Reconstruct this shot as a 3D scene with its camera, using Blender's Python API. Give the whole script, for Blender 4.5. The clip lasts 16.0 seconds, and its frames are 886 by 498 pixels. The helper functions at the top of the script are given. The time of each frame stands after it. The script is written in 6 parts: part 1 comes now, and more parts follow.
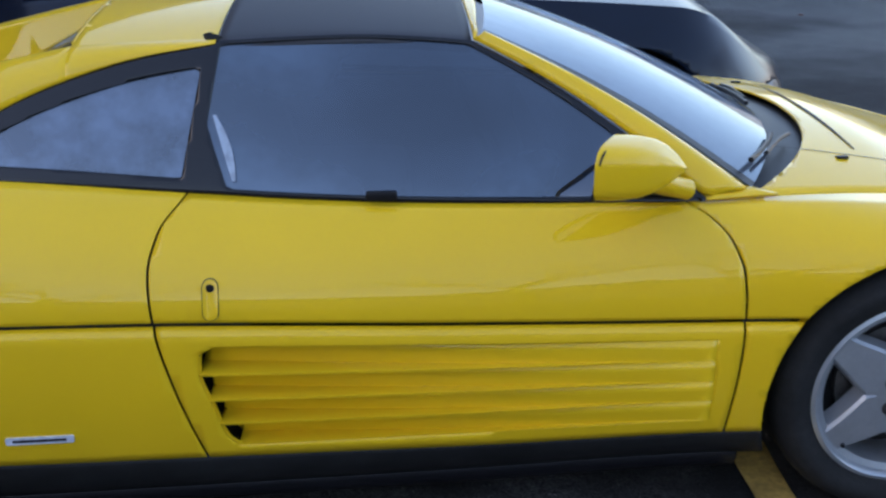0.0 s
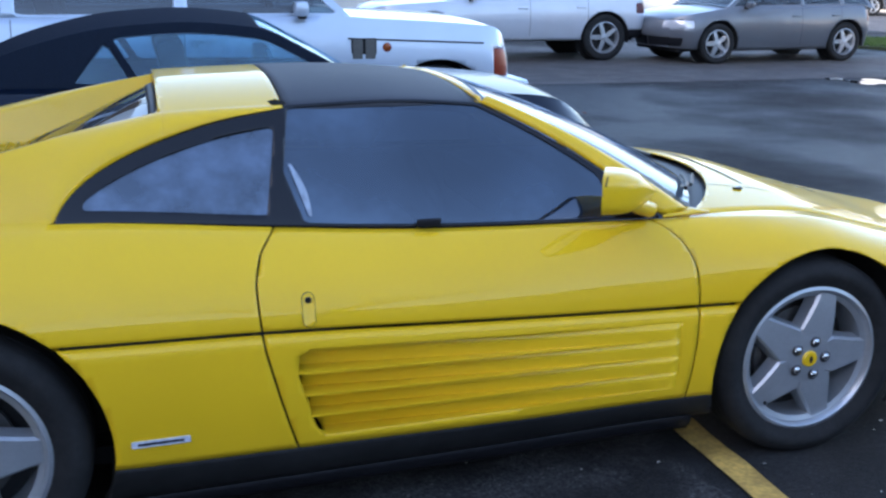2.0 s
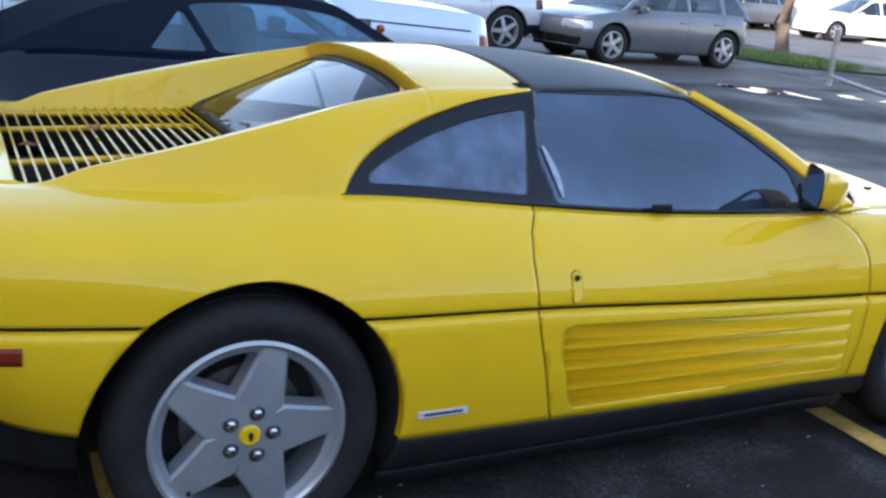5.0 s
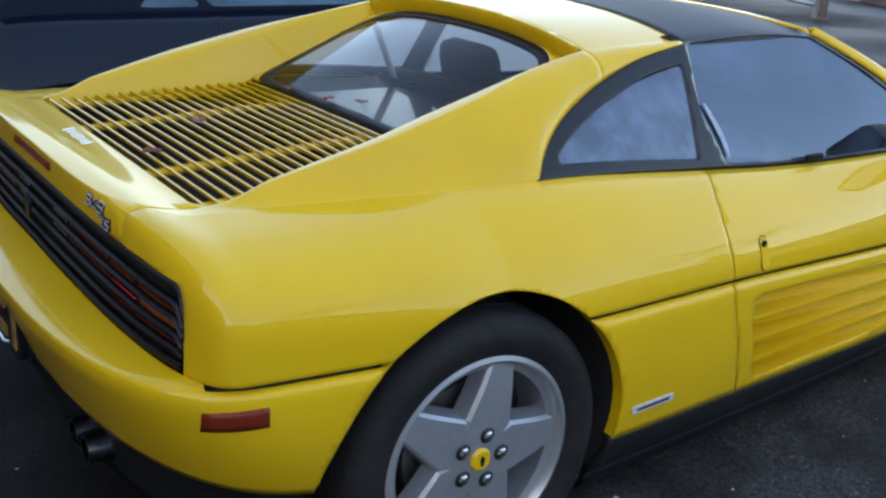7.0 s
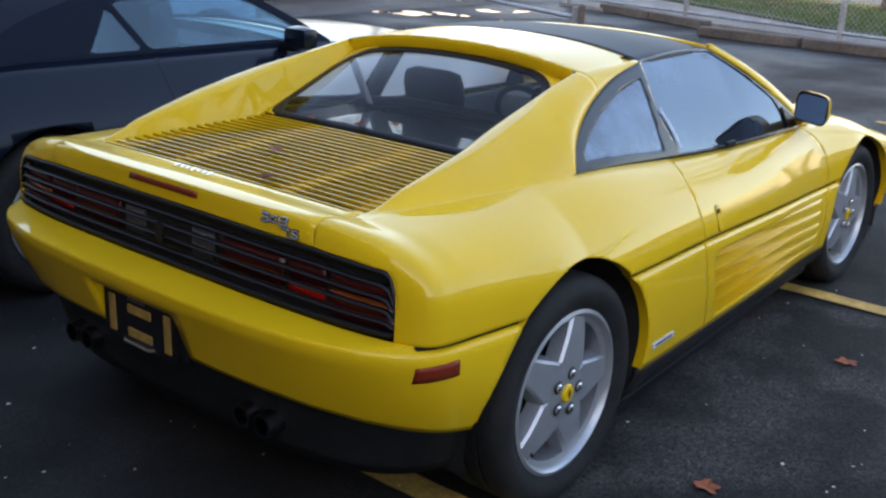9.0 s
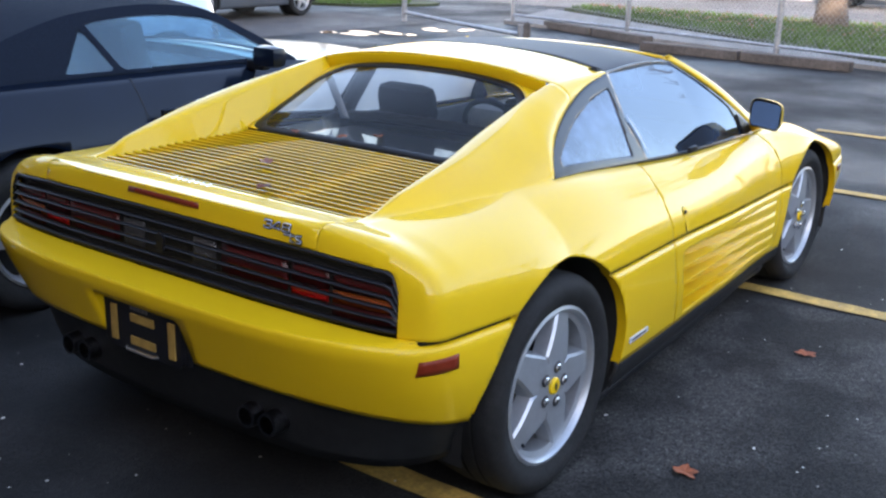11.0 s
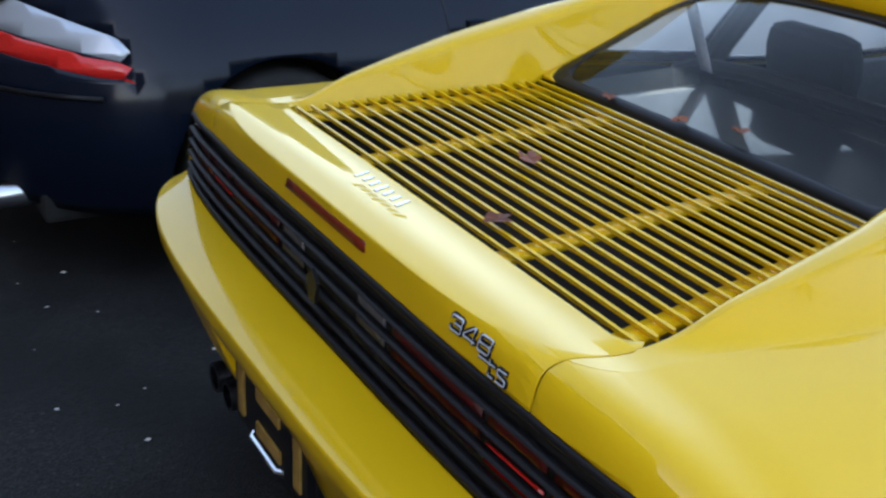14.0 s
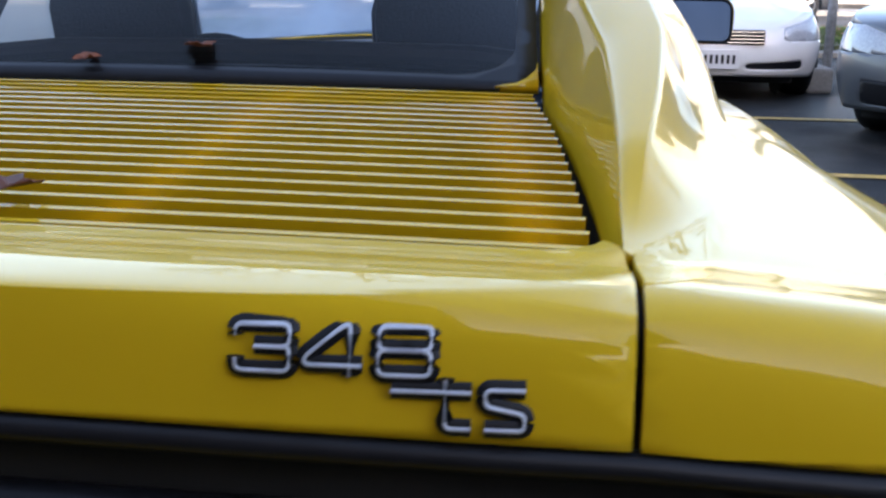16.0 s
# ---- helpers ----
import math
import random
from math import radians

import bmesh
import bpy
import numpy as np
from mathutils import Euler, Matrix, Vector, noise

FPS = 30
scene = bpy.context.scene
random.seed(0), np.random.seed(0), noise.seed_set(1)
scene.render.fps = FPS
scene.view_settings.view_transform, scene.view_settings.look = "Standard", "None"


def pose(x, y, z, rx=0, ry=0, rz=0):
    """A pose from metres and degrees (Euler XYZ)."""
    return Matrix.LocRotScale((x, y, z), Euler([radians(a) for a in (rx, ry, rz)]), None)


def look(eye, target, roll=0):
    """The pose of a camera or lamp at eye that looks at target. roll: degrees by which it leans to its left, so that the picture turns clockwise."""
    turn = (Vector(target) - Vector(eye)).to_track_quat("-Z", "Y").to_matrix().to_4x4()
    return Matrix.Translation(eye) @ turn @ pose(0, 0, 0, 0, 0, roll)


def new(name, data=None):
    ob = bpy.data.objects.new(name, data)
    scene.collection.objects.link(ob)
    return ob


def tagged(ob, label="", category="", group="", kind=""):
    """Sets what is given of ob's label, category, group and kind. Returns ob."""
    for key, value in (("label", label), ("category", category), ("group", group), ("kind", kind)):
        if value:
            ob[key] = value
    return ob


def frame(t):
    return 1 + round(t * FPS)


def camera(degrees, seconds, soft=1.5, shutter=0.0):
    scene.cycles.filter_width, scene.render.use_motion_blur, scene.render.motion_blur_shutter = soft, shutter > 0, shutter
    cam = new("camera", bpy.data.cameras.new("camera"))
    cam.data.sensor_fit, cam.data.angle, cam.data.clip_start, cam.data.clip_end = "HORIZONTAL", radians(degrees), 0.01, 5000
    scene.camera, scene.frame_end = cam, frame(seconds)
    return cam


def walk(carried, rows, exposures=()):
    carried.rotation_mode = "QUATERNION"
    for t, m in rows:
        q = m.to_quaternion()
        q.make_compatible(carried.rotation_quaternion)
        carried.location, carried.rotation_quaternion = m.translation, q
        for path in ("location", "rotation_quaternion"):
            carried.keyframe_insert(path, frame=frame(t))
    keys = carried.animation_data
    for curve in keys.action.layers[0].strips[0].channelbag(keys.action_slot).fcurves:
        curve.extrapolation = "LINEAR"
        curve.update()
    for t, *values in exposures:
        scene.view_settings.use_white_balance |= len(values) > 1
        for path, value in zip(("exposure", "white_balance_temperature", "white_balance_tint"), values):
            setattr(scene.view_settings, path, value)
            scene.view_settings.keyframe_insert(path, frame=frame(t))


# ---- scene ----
# ---- the camera and its walk ----
cam = camera(46.29, 16.0, soft=2.4, shutter=0.3)
PATH = [
    (0, (1.267, -2.862, 1.534), (1.347, -1.004, 0.798), -0.26),
    (0.5, (1.058, -3.034, 1.522), (1.362, -1.176, 0.848), 1.09),
    (1, (0.793, -3.158, 1.487), (1.302, -1.320, 0.885), 3.15),
    (1.5, (0.668, -3.307, 1.476), (1.206, -1.458, 0.935), 0.73),
    (2, (0.484, -3.370, 1.494), (1.032, -1.520, 0.965), 0.68),
    (2.5, (0.268, -3.364, 1.486), (0.872, -1.524, 0.983), 0.88),
    (3, (0.187, -3.320, 1.463), (0.947, -1.544, 0.945), 4.63),
    (3.5, (0.101, -3.211, 1.465), (0.969, -1.502, 0.894), 3.05),
    (4, (-0.064, -3.119, 1.475), (0.927, -1.460, 0.960), 3.95),
    (4.5, (-0.365, -3.136, 1.464), (0.624, -1.476, 0.947), 3.00),
    (5, (-0.629, -3.066, 1.448), (0.231, -1.342, 0.910), 5.42),
    (5.2, (-0.703, -3.003, 1.442), (0.181, -1.295, 0.891), 4.61),
    (7.5, (-1.440, -2.263, 1.510), (-0.189, -0.856, 0.834), 2.23),
    (8, (-1.737, -2.193, 1.534), (-0.299, -0.943, 0.924), 1.20),
    (8.5, (-2.016, -2.242, 1.562), (-0.561, -1.019, 0.938), 2.00),
    (10.8, (-2.431, -2.276, 1.586), (-0.893, -1.143, 0.995), 1.52),
    (11, (-2.409, -2.255, 1.572), (-0.869, -1.121, 0.987), 1.43),
    (11.5, (-2.206, -2.238, 1.568), (-0.712, -1.064, 0.943), -0.17),
    (12, (-1.918, -2.241, 1.584), (-0.459, -1.021, 0.964), 1.59),
    (12.5, (-1.736, -2.133, 1.570), (-0.353, -0.860, 0.888), 2.27),
    (13, (-1.611, -1.897, 1.567), (-0.396, -0.484, 0.841), 4.84),
    (13.5, (-1.426, -1.631, 1.516), (-0.479, -0.016, 0.813), 6.13),
    (14, (-1.286, -1.393, 1.492), (-0.325, 0.157, 0.671), 3.44),
    (14.5, (-1.263, -1.080, 1.437), (0.073, 0.143, 0.590), 1.63),
    (15, (-1.207, -0.803, 1.315), (0.463, -0.060, 0.505), -0.10),
    (15.5, (-1.109, -0.636, 1.125), (0.764, -0.268, 0.530), 1.39),
    (16, (-1.050, -0.537, 1.014), (0.865, -0.286, 0.496), 0.57),
]
EXPOSURE = ((0, 2.1, 6500, 20), (2, 2.3, 5950, 19), (5, 2.4, 6500, 19), (7.5, 2.3, 7100, 16), (8.5, 2.3, 7200, 18), (11, 2.9, 7050, 20), (12, 2.7, 7100, 20), (13, 2.25, 7300, 16), (14, 2.5, 7300, 16), (15, 2.6, 6800, 19), (15.5, 2.38, 6700, 20), (16, 2.3, 6700, 20))
walk(cam, [(t, look(eye, target, roll)) for t, eye, target, roll in PATH], EXPOSURE)

# ---- world and sun ----
SUN_AZ, SUN_EL = radians(196), radians(18)         # from behind the building at the car's tail, which shades the lot
world = bpy.data.worlds.new("world")
scene.world = world
world.use_nodes = True
wn = world.node_tree.nodes
sky = wn.new("ShaderNodeTexSky")
sky.sky_type, sky.sun_disc = "NISHITA", False
sky.sun_elevation, sky.sun_rotation = SUN_EL, math.pi / 2 - SUN_AZ
sky.air_density, sky.dust_density, sky.ozone_density = 1.0, 1.3, 0.9
wn["Background"].inputs[1].default_value = 0.15
world.node_tree.links.new(sky.outputs[0], wn["Background"].inputs[0])
sun = new("sun", bpy.data.lights.new("sun", "SUN"))
sun.data.energy, sun.data.angle, sun.data.color = 2.2, radians(0.6), (1.0, 0.92, 0.80)
sun.matrix_world = look((20 * math.cos(SUN_AZ) * math.cos(SUN_EL), 20 * math.sin(SUN_AZ) * math.cos(SUN_EL), 20 * math.sin(SUN_EL)), (0, 0, 0))


# ---- materials ----
def mat(name, color, rough=0.5, metal=0.0, coat=0.0, grain=0.0, grain_size=40.0, blotch=0.0, blotch_size=2.0,
        bump=0.0, bump_size=120.0, emit=0.0, rough_var=0.0, vary=0.0, spec=0.5, coat_rough=0.04):
    """A principled surface with grain and blotches in its colour, and fine relief."""
    m = bpy.data.materials.new(name)
    m.use_nodes = True
    nt = m.node_tree
    p = nt.nodes["Principled BSDF"]
    p.inputs["Base Color"].default_value = (*color, 1)
    p.inputs["Roughness"].default_value, p.inputs["Metallic"].default_value = rough, metal
    p.inputs["Specular IOR Level"].default_value = spec
    p.inputs["Coat Weight"].default_value, p.inputs["Coat Roughness"].default_value = coat, coat_rough
    if emit:
        p.inputs["Emission Color"].default_value = (*color, 1)
        p.inputs["Emission Strength"].default_value = emit
    tc = nt.nodes.new("ShaderNodeTexCoord")

    def noise_tex(size, detail=6):
        n = nt.nodes.new("ShaderNodeTexNoise")
        n.inputs["Scale"].default_value, n.inputs["Detail"].default_value = size, detail
        nt.links.new(tc.outputs["Object"], n.inputs["Vector"])
        return n

    link = None
    for amount, size in ((grain, grain_size), (blotch, blotch_size)):
        if not amount:
            continue
        n = noise_tex(size)
        ramp = nt.nodes.new("ShaderNodeMapRange")
        ramp.inputs[1].default_value, ramp.inputs[2].default_value = 0.3, 0.7
        ramp.inputs[3].default_value, ramp.inputs[4].default_value = 1 - amount, 1 + amount
        nt.links.new(n.outputs[0], ramp.inputs[0])
        mix = nt.nodes.new("ShaderNodeVectorMath")
        mix.operation = "MULTIPLY"
        if link is None:
            mix.inputs[0].default_value = color
        else:
            nt.links.new(link, mix.inputs[0])
        nt.links.new(ramp.outputs[0], mix.inputs[1])
        link = mix.outputs[0]
    if vary:
        info = nt.nodes.new("ShaderNodeObjectInfo")
        ramp = nt.nodes.new("ShaderNodeMapRange")
        ramp.inputs[3].default_value, ramp.inputs[4].default_value = 1 - vary, 1 + vary
        nt.links.new(info.outputs["Random"], ramp.inputs[0])
        mix = nt.nodes.new("ShaderNodeVectorMath")
        mix.operation = "MULTIPLY"
        if link is None:
            mix.inputs[0].default_value = color
        else:
            nt.links.new(link, mix.inputs[0])
        nt.links.new(ramp.outputs[0], mix.inputs[1])
        link = mix.outputs[0]
    if link is not None:
        nt.links.new(link, p.inputs["Base Color"])
    if rough_var:
        n = noise_tex(blotch_size * 1.7)
        ramp = nt.nodes.new("ShaderNodeMapRange")
        ramp.inputs[1].default_value, ramp.inputs[2].default_value = 0.35, 0.65
        ramp.inputs[3].default_value, ramp.inputs[4].default_value = max(0.02, rough - rough_var), min(1, rough + rough_var)
        nt.links.new(n.outputs[0], ramp.inputs[0])
        nt.links.new(ramp.outputs[0], p.inputs["Roughness"])
    if bump:
        n = noise_tex(bump_size, 3)
        b = nt.nodes.new("ShaderNodeBump")
        b.inputs["Strength"].default_value, b.inputs["Distance"].default_value = bump, 0.01
        nt.links.new(n.outputs[0], b.inputs["Height"])
        nt.links.new(b.outputs[0], p.inputs["Normal"])
    return m


def glass(name, tint, fog=0.0, fog_color=(0.35, 0.42, 0.5), fog_size=6.0, gloss=0.05, clear=None, least=0.35, shine_tint=(1, 1, 1), lit_share=0.5):
    """A thin pane: tinted see-through, a mirror at its Fresnel share coloured by shine_tint, and a film in patches for
    condensation and for pale reflections.
    """
    m = bpy.data.materials.new(name)
    m.use_nodes = True
    nt = m.node_tree
    nt.nodes.remove(nt.nodes["Principled BSDF"])
    out = nt.nodes["Material Output"]
    see = nt.nodes.new("ShaderNodeBsdfTransparent")
    see.inputs[0].default_value = (*tint, 1)
    shine = nt.nodes.new("ShaderNodeBsdfGlossy")
    shine.inputs["Roughness"].default_value, shine.inputs[0].default_value = 0.02, (*shine_tint, 1)
    wet = nt.nodes.new("ShaderNodeBsdfDiffuse")
    wet.inputs[0].default_value = (*fog_color, 1)
    lit = nt.nodes.new("ShaderNodeBsdfTranslucent")
    lit.inputs[0].default_value = (*fog_color, 1)
    film = nt.nodes.new("ShaderNodeMixShader")
    film.inputs[0].default_value = lit_share
    nt.links.new(wet.outputs[0], film.inputs[1])
    nt.links.new(lit.outputs[0], film.inputs[2])
    tc = nt.nodes.new("ShaderNodeTexCoord")
    n = nt.nodes.new("ShaderNodeTexNoise")
    n.inputs["Scale"].default_value, n.inputs["Detail"].default_value = fog_size, 5
    nt.links.new(tc.outputs["Object"], n.inputs["Vector"])
    ramp = nt.nodes.new("ShaderNodeMapRange")
    ramp.inputs[1].default_value, ramp.inputs[2].default_value = 0.38, 0.66
    ramp.inputs[3].default_value, ramp.inputs[4].default_value = fog * least, fog
    nt.links.new(n.outputs[0], ramp.inputs[0])
    film_share = ramp.outputs[0]
    if clear:                                        # centre and radii of the patch where the film thins
        off = nt.nodes.new("ShaderNodeMapping")
        off.vector_type = "TEXTURE"
        off.inputs["Location"].default_value, off.inputs["Scale"].default_value = clear[0], clear[1]
        nt.links.new(tc.outputs["Object"], off.inputs["Vector"])
        away = nt.nodes.new("ShaderNodeVectorMath")
        away.operation = "LENGTH"
        nt.links.new(off.outputs[0], away.inputs[0])
        rise = nt.nodes.new("ShaderNodeMapRange")
        rise.inputs[1].default_value, rise.inputs[2].default_value = 0.35, 1.15
        rise.inputs[3].default_value, rise.inputs[4].default_value = 0.04, 1.0
        nt.links.new(away.outputs["Value"], rise.inputs[0])
        thinned = nt.nodes.new("ShaderNodeMath")
        thinned.operation = "MULTIPLY"
        nt.links.new(film_share, thinned.inputs[0])
        nt.links.new(rise.outputs[0], thinned.inputs[1])
        film_share = thinned.outputs[0]
    a = nt.nodes.new("ShaderNodeMixShader")
    nt.links.new(film_share, a.inputs[0])
    nt.links.new(see.outputs[0], a.inputs[1])
    nt.links.new(film.outputs[0], a.inputs[2])
    face = nt.nodes.new("ShaderNodeLayerWeight")
    face.inputs[0].default_value = 0.5
    power = nt.nodes.new("ShaderNodeMath")
    power.operation = "POWER"
    power.inputs[1].default_value = 5.0
    nt.links.new(face.outputs["Facing"], power.inputs[0])
    f = nt.nodes.new("ShaderNodeMapRange")
    f.inputs[3].default_value, f.inputs[4].default_value = gloss, 0.75
    nt.links.new(power.outputs[0], f.inputs[0])
    b = nt.nodes.new("ShaderNodeMixShader")
    nt.links.new(f.outputs[0], b.inputs[0])
    nt.links.new(a.outputs[0], b.inputs[1])
    nt.links.new(shine.outputs[0], b.inputs[2])
    nt.links.new(b.outputs[0], out.inputs[0])
    return m


YELLOW = mat("yellow_paint", (0.77, 0.475, 0.010), 0.42, 0, 0.72, spec=0.05, blotch=0.03, blotch_size=3.0)
BLACK_TRIM = mat("black_trim", (0.008, 0.008, 0.010), 0.45, grain=0.15, grain_size=60, spec=0.3)
GLOSS_BLACK = mat("gloss_black_surround", (0.007, 0.007, 0.009), 0.22, 0, 0.22, spec=0.25, grain=0.1, grain_size=60)
ROOF_BLACK = mat("black_roof_skin", (0.022, 0.023, 0.028), 0.6, grain=0.12, grain_size=90, blotch=0.15, blotch_size=4, bump=0.15, bump_size=300)
SILL_BLACK = mat("satin_black_sill", (0.012, 0.012, 0.012), 0.55, grain=0.25, grain_size=30, blotch=0.3, blotch_size=5, spec=0.3)
DARK = mat("dark_cavity", (0.012, 0.012, 0.012), 0.8, grain=0.3, grain_size=15)
RUBBER = mat("tyre_rubber", (0.016, 0.016, 0.016), 0.75, spec=0.25, grain=0.2, grain_size=50, blotch=0.25, blotch_size=8, bump=0.25, bump_size=180)
ALLOY = mat("silver_alloy", (0.40, 0.42, 0.44), 0.36, 0.6, 0.2, grain=0.04, grain_size=80, blotch=0.06, blotch_size=9)
BADGE_SILVER = mat("badge_silver", (0.62, 0.65, 0.72), 0.4, 0.2, 0.2, grain=0.2, grain_size=60)
DARK_CHROME = mat("dark_chrome", (0.12, 0.12, 0.13), 0.3, 1.0, grain=0.3, grain_size=60)
CHROME = mat("chrome", (0.75, 0.76, 0.78), 0.15, 1.0)
LEATHER = mat("black_leather", (0.010, 0.010, 0.010), 0.6, spec=0.2, grain=0.2, grain_size=60, bump=0.2, bump_size=200)
GREY_TRIM = mat("grey_trim", (0.10, 0.098, 0.09), 0.6, grain=0.15, grain_size=60, bump=0.2, bump_size=200)
SMOKED_CLEAR = mat("smoked_clear_lens", (0.10, 0.10, 0.11), 0.35, 0, 0.1, grain=0.2, grain_size=100)
RED_LENS = mat("red_lens", (0.075, 0.004, 0.005), 0.35, 0, 0.1, grain=0.2, grain_size=120)
RED_BRIGHT = mat("bright_red_reflector", (0.75, 0.02, 0.015), 0.2, 0, 0.6, grain=0.15, grain_size=150)
AMBER_LENS = mat("amber_lens", (0.26, 0.05, 0.008), 0.15, 0, 0.6, grain=0.2, grain_size=120)
SMOKED = mat("smoked_lens", (0.016, 0.016, 0.018), 0.35, 0, 0.1, grain=0.2, grain_size=100)
CLEAR_LENS = mat("clear_lens", (0.45, 0.47, 0.5), 0.12, 0.2, 0.7, grain=0.15, grain_size=70)
MARKER_RED = mat("brown_red_marker", (0.20, 0.025, 0.010), 0.3, 0, 0.12, spec=0.2, grain=0.15, grain_size=150)
# film patches are mist and painted cloud reflections; the tint blues the mirrored sky
WINDOW = glass("side_glass", (0.02, 0.03, 0.045), 0.60, (0.13, 0.20, 0.31), 3.4, 0.12, ((1.32, 0, 0.955), (0.46, 3.0, 0.145)), 0.2, (0.74, 0.86, 1.0))
QUARTER = glass("quarter_glass", (0.03, 0.045, 0.07), 0.9, (0.15, 0.21, 0.32), 9.0, 0.13, None, 0.2, (0.76, 0.87, 1.0))
# the mist film's pale colour also stands in for sky reflected in the screen
SCREEN = glass("misted_sheen_windscreen", (0.75, 0.80, 0.84), 0.90, (0.46, 0.54, 0.66), 3.0, 0.09, least=0.6, shine_tint=(0.82, 0.91, 1.0), lit_share=0.85)
REAR_PANE = glass("rear_pane", (0.86, 0.88, 0.88), 0.02, (0.4, 0.45, 0.5), 4.0, 0.025)
FOGGED = glass("fogged_glass", (0.6, 0.6, 0.6), 0.9, (0.78, 0.78, 0.76), 2.0, 0.04, None, 0.7, lit_share=0.78)
PALE_PANE = glass("pale_pane", (0.46, 0.68, 0.80), 0.45, (0.17, 0.37, 0.50), 3.0, 0.08, shine_tint=(0.72, 0.88, 1.0))
TINTED = glass("tinted_glass", (0.20, 0.27, 0.32), 0.12, (0.20, 0.27, 0.32), 3.0, 0.08)
MIRROR = mat("mirror_glass", (0.50, 0.58, 0.66), 0.03, 1.0)
DARK_BLUE = mat("dark_blue_paint", (0.004, 0.008, 0.018), 0.3, 0.0, 0.55, spec=0.03, coat_rough=0.14, blotch=0.1, blotch_size=4)
CANVAS = mat("dark_canvas", (0.010, 0.015, 0.026), 0.8, spec=0.06, grain=0.2, grain_size=150, bump=0.3, bump_size=400)
SILVER_BLUE = mat("pale_silver_paint", (0.52, 0.60, 0.70), 0.3, 0.3, 0.9, blotch=0.04, blotch_size=3)
PALE_PAINT = mat("pale_white_silver_paint", (0.55, 0.58, 0.63), 0.3, 0.3, 0.9, blotch=0.04, blotch_size=3)
GREY_PAINT = mat("grey_silver_paint", (0.13, 0.14, 0.155), 0.3, 0.35, 0.6, blotch=0.05, blotch_size=3)
WHITE_PAINT = mat("white_paint", (0.78, 0.79, 0.80), 0.3, 0, 0.9, blotch=0.03, blotch_size=3)
DARK_PAINT = mat("charcoal_paint", (0.05, 0.052, 0.06), 0.3, 0.3, 0.9, blotch=0.05, blotch_size=3)
STEEL = mat("galvanised_steel", (0.30, 0.31, 0.32), 0.5, 0.7, grain=0.2, grain_size=30, blotch=0.2, blotch_size=4)
LEAF = mat("fallen_leaf", (0.20, 0.055, 0.02), 0.7, grain=0.3, grain_size=60, vary=0.4)
LINE = mat("yellow_line_paint", (0.48, 0.30, 0.07), 0.7, grain=0.25, grain_size=70, blotch=0.35, blotch_size=9, bump=0.3, bump_size=150)
PAVING = mat("grey_paving", (0.17, 0.165, 0.155), 0.85, grain=0.2, grain_size=40, blotch=0.25, blotch_size=2, bump=0.3, bump_size=90)
CONCRETE = mat("concrete", (0.30, 0.29, 0.27), 0.85, grain=0.15, grain_size=40, blotch=0.2, blotch_size=2, bump=0.3, bump_size=90)
GRASS_SOIL = mat("turf_soil", (0.035, 0.045, 0.015), 0.95, grain=0.3, grain_size=30, blotch=0.3, blotch_size=1.5)
GRASS = mat("grass", (0.06, 0.11, 0.02), 0.8, vary=0.2, blotch=0.3, blotch_size=2)
BARK = mat("bark", (0.09, 0.07, 0.055), 0.95, grain=0.35, grain_size=25, blotch=0.3, blotch_size=3, bump=0.8, bump_size=25)
KERB_DARK = mat("dark_kerb", (0.07, 0.06, 0.052), 0.9, grain=0.25, grain_size=25, blotch=0.3, blotch_size=3, bump=0.4, bump_size=60)
WALL_BROWN = mat("brown_wall", (0.10, 0.065, 0.042), 0.9, grain=0.15, grain_size=20, blotch=0.15, blotch_size=1)
WALL_GREY = mat("rendered_wall", (0.34, 0.32, 0.29), 0.9, grain=0.1, grain_size=20, blotch=0.15, blotch_size=1)
WALL_PALE = mat("pale_wall", (0.62, 0.60, 0.55), 0.9, grain=0.08, grain_size=20, blotch=0.12, blotch_size=1)


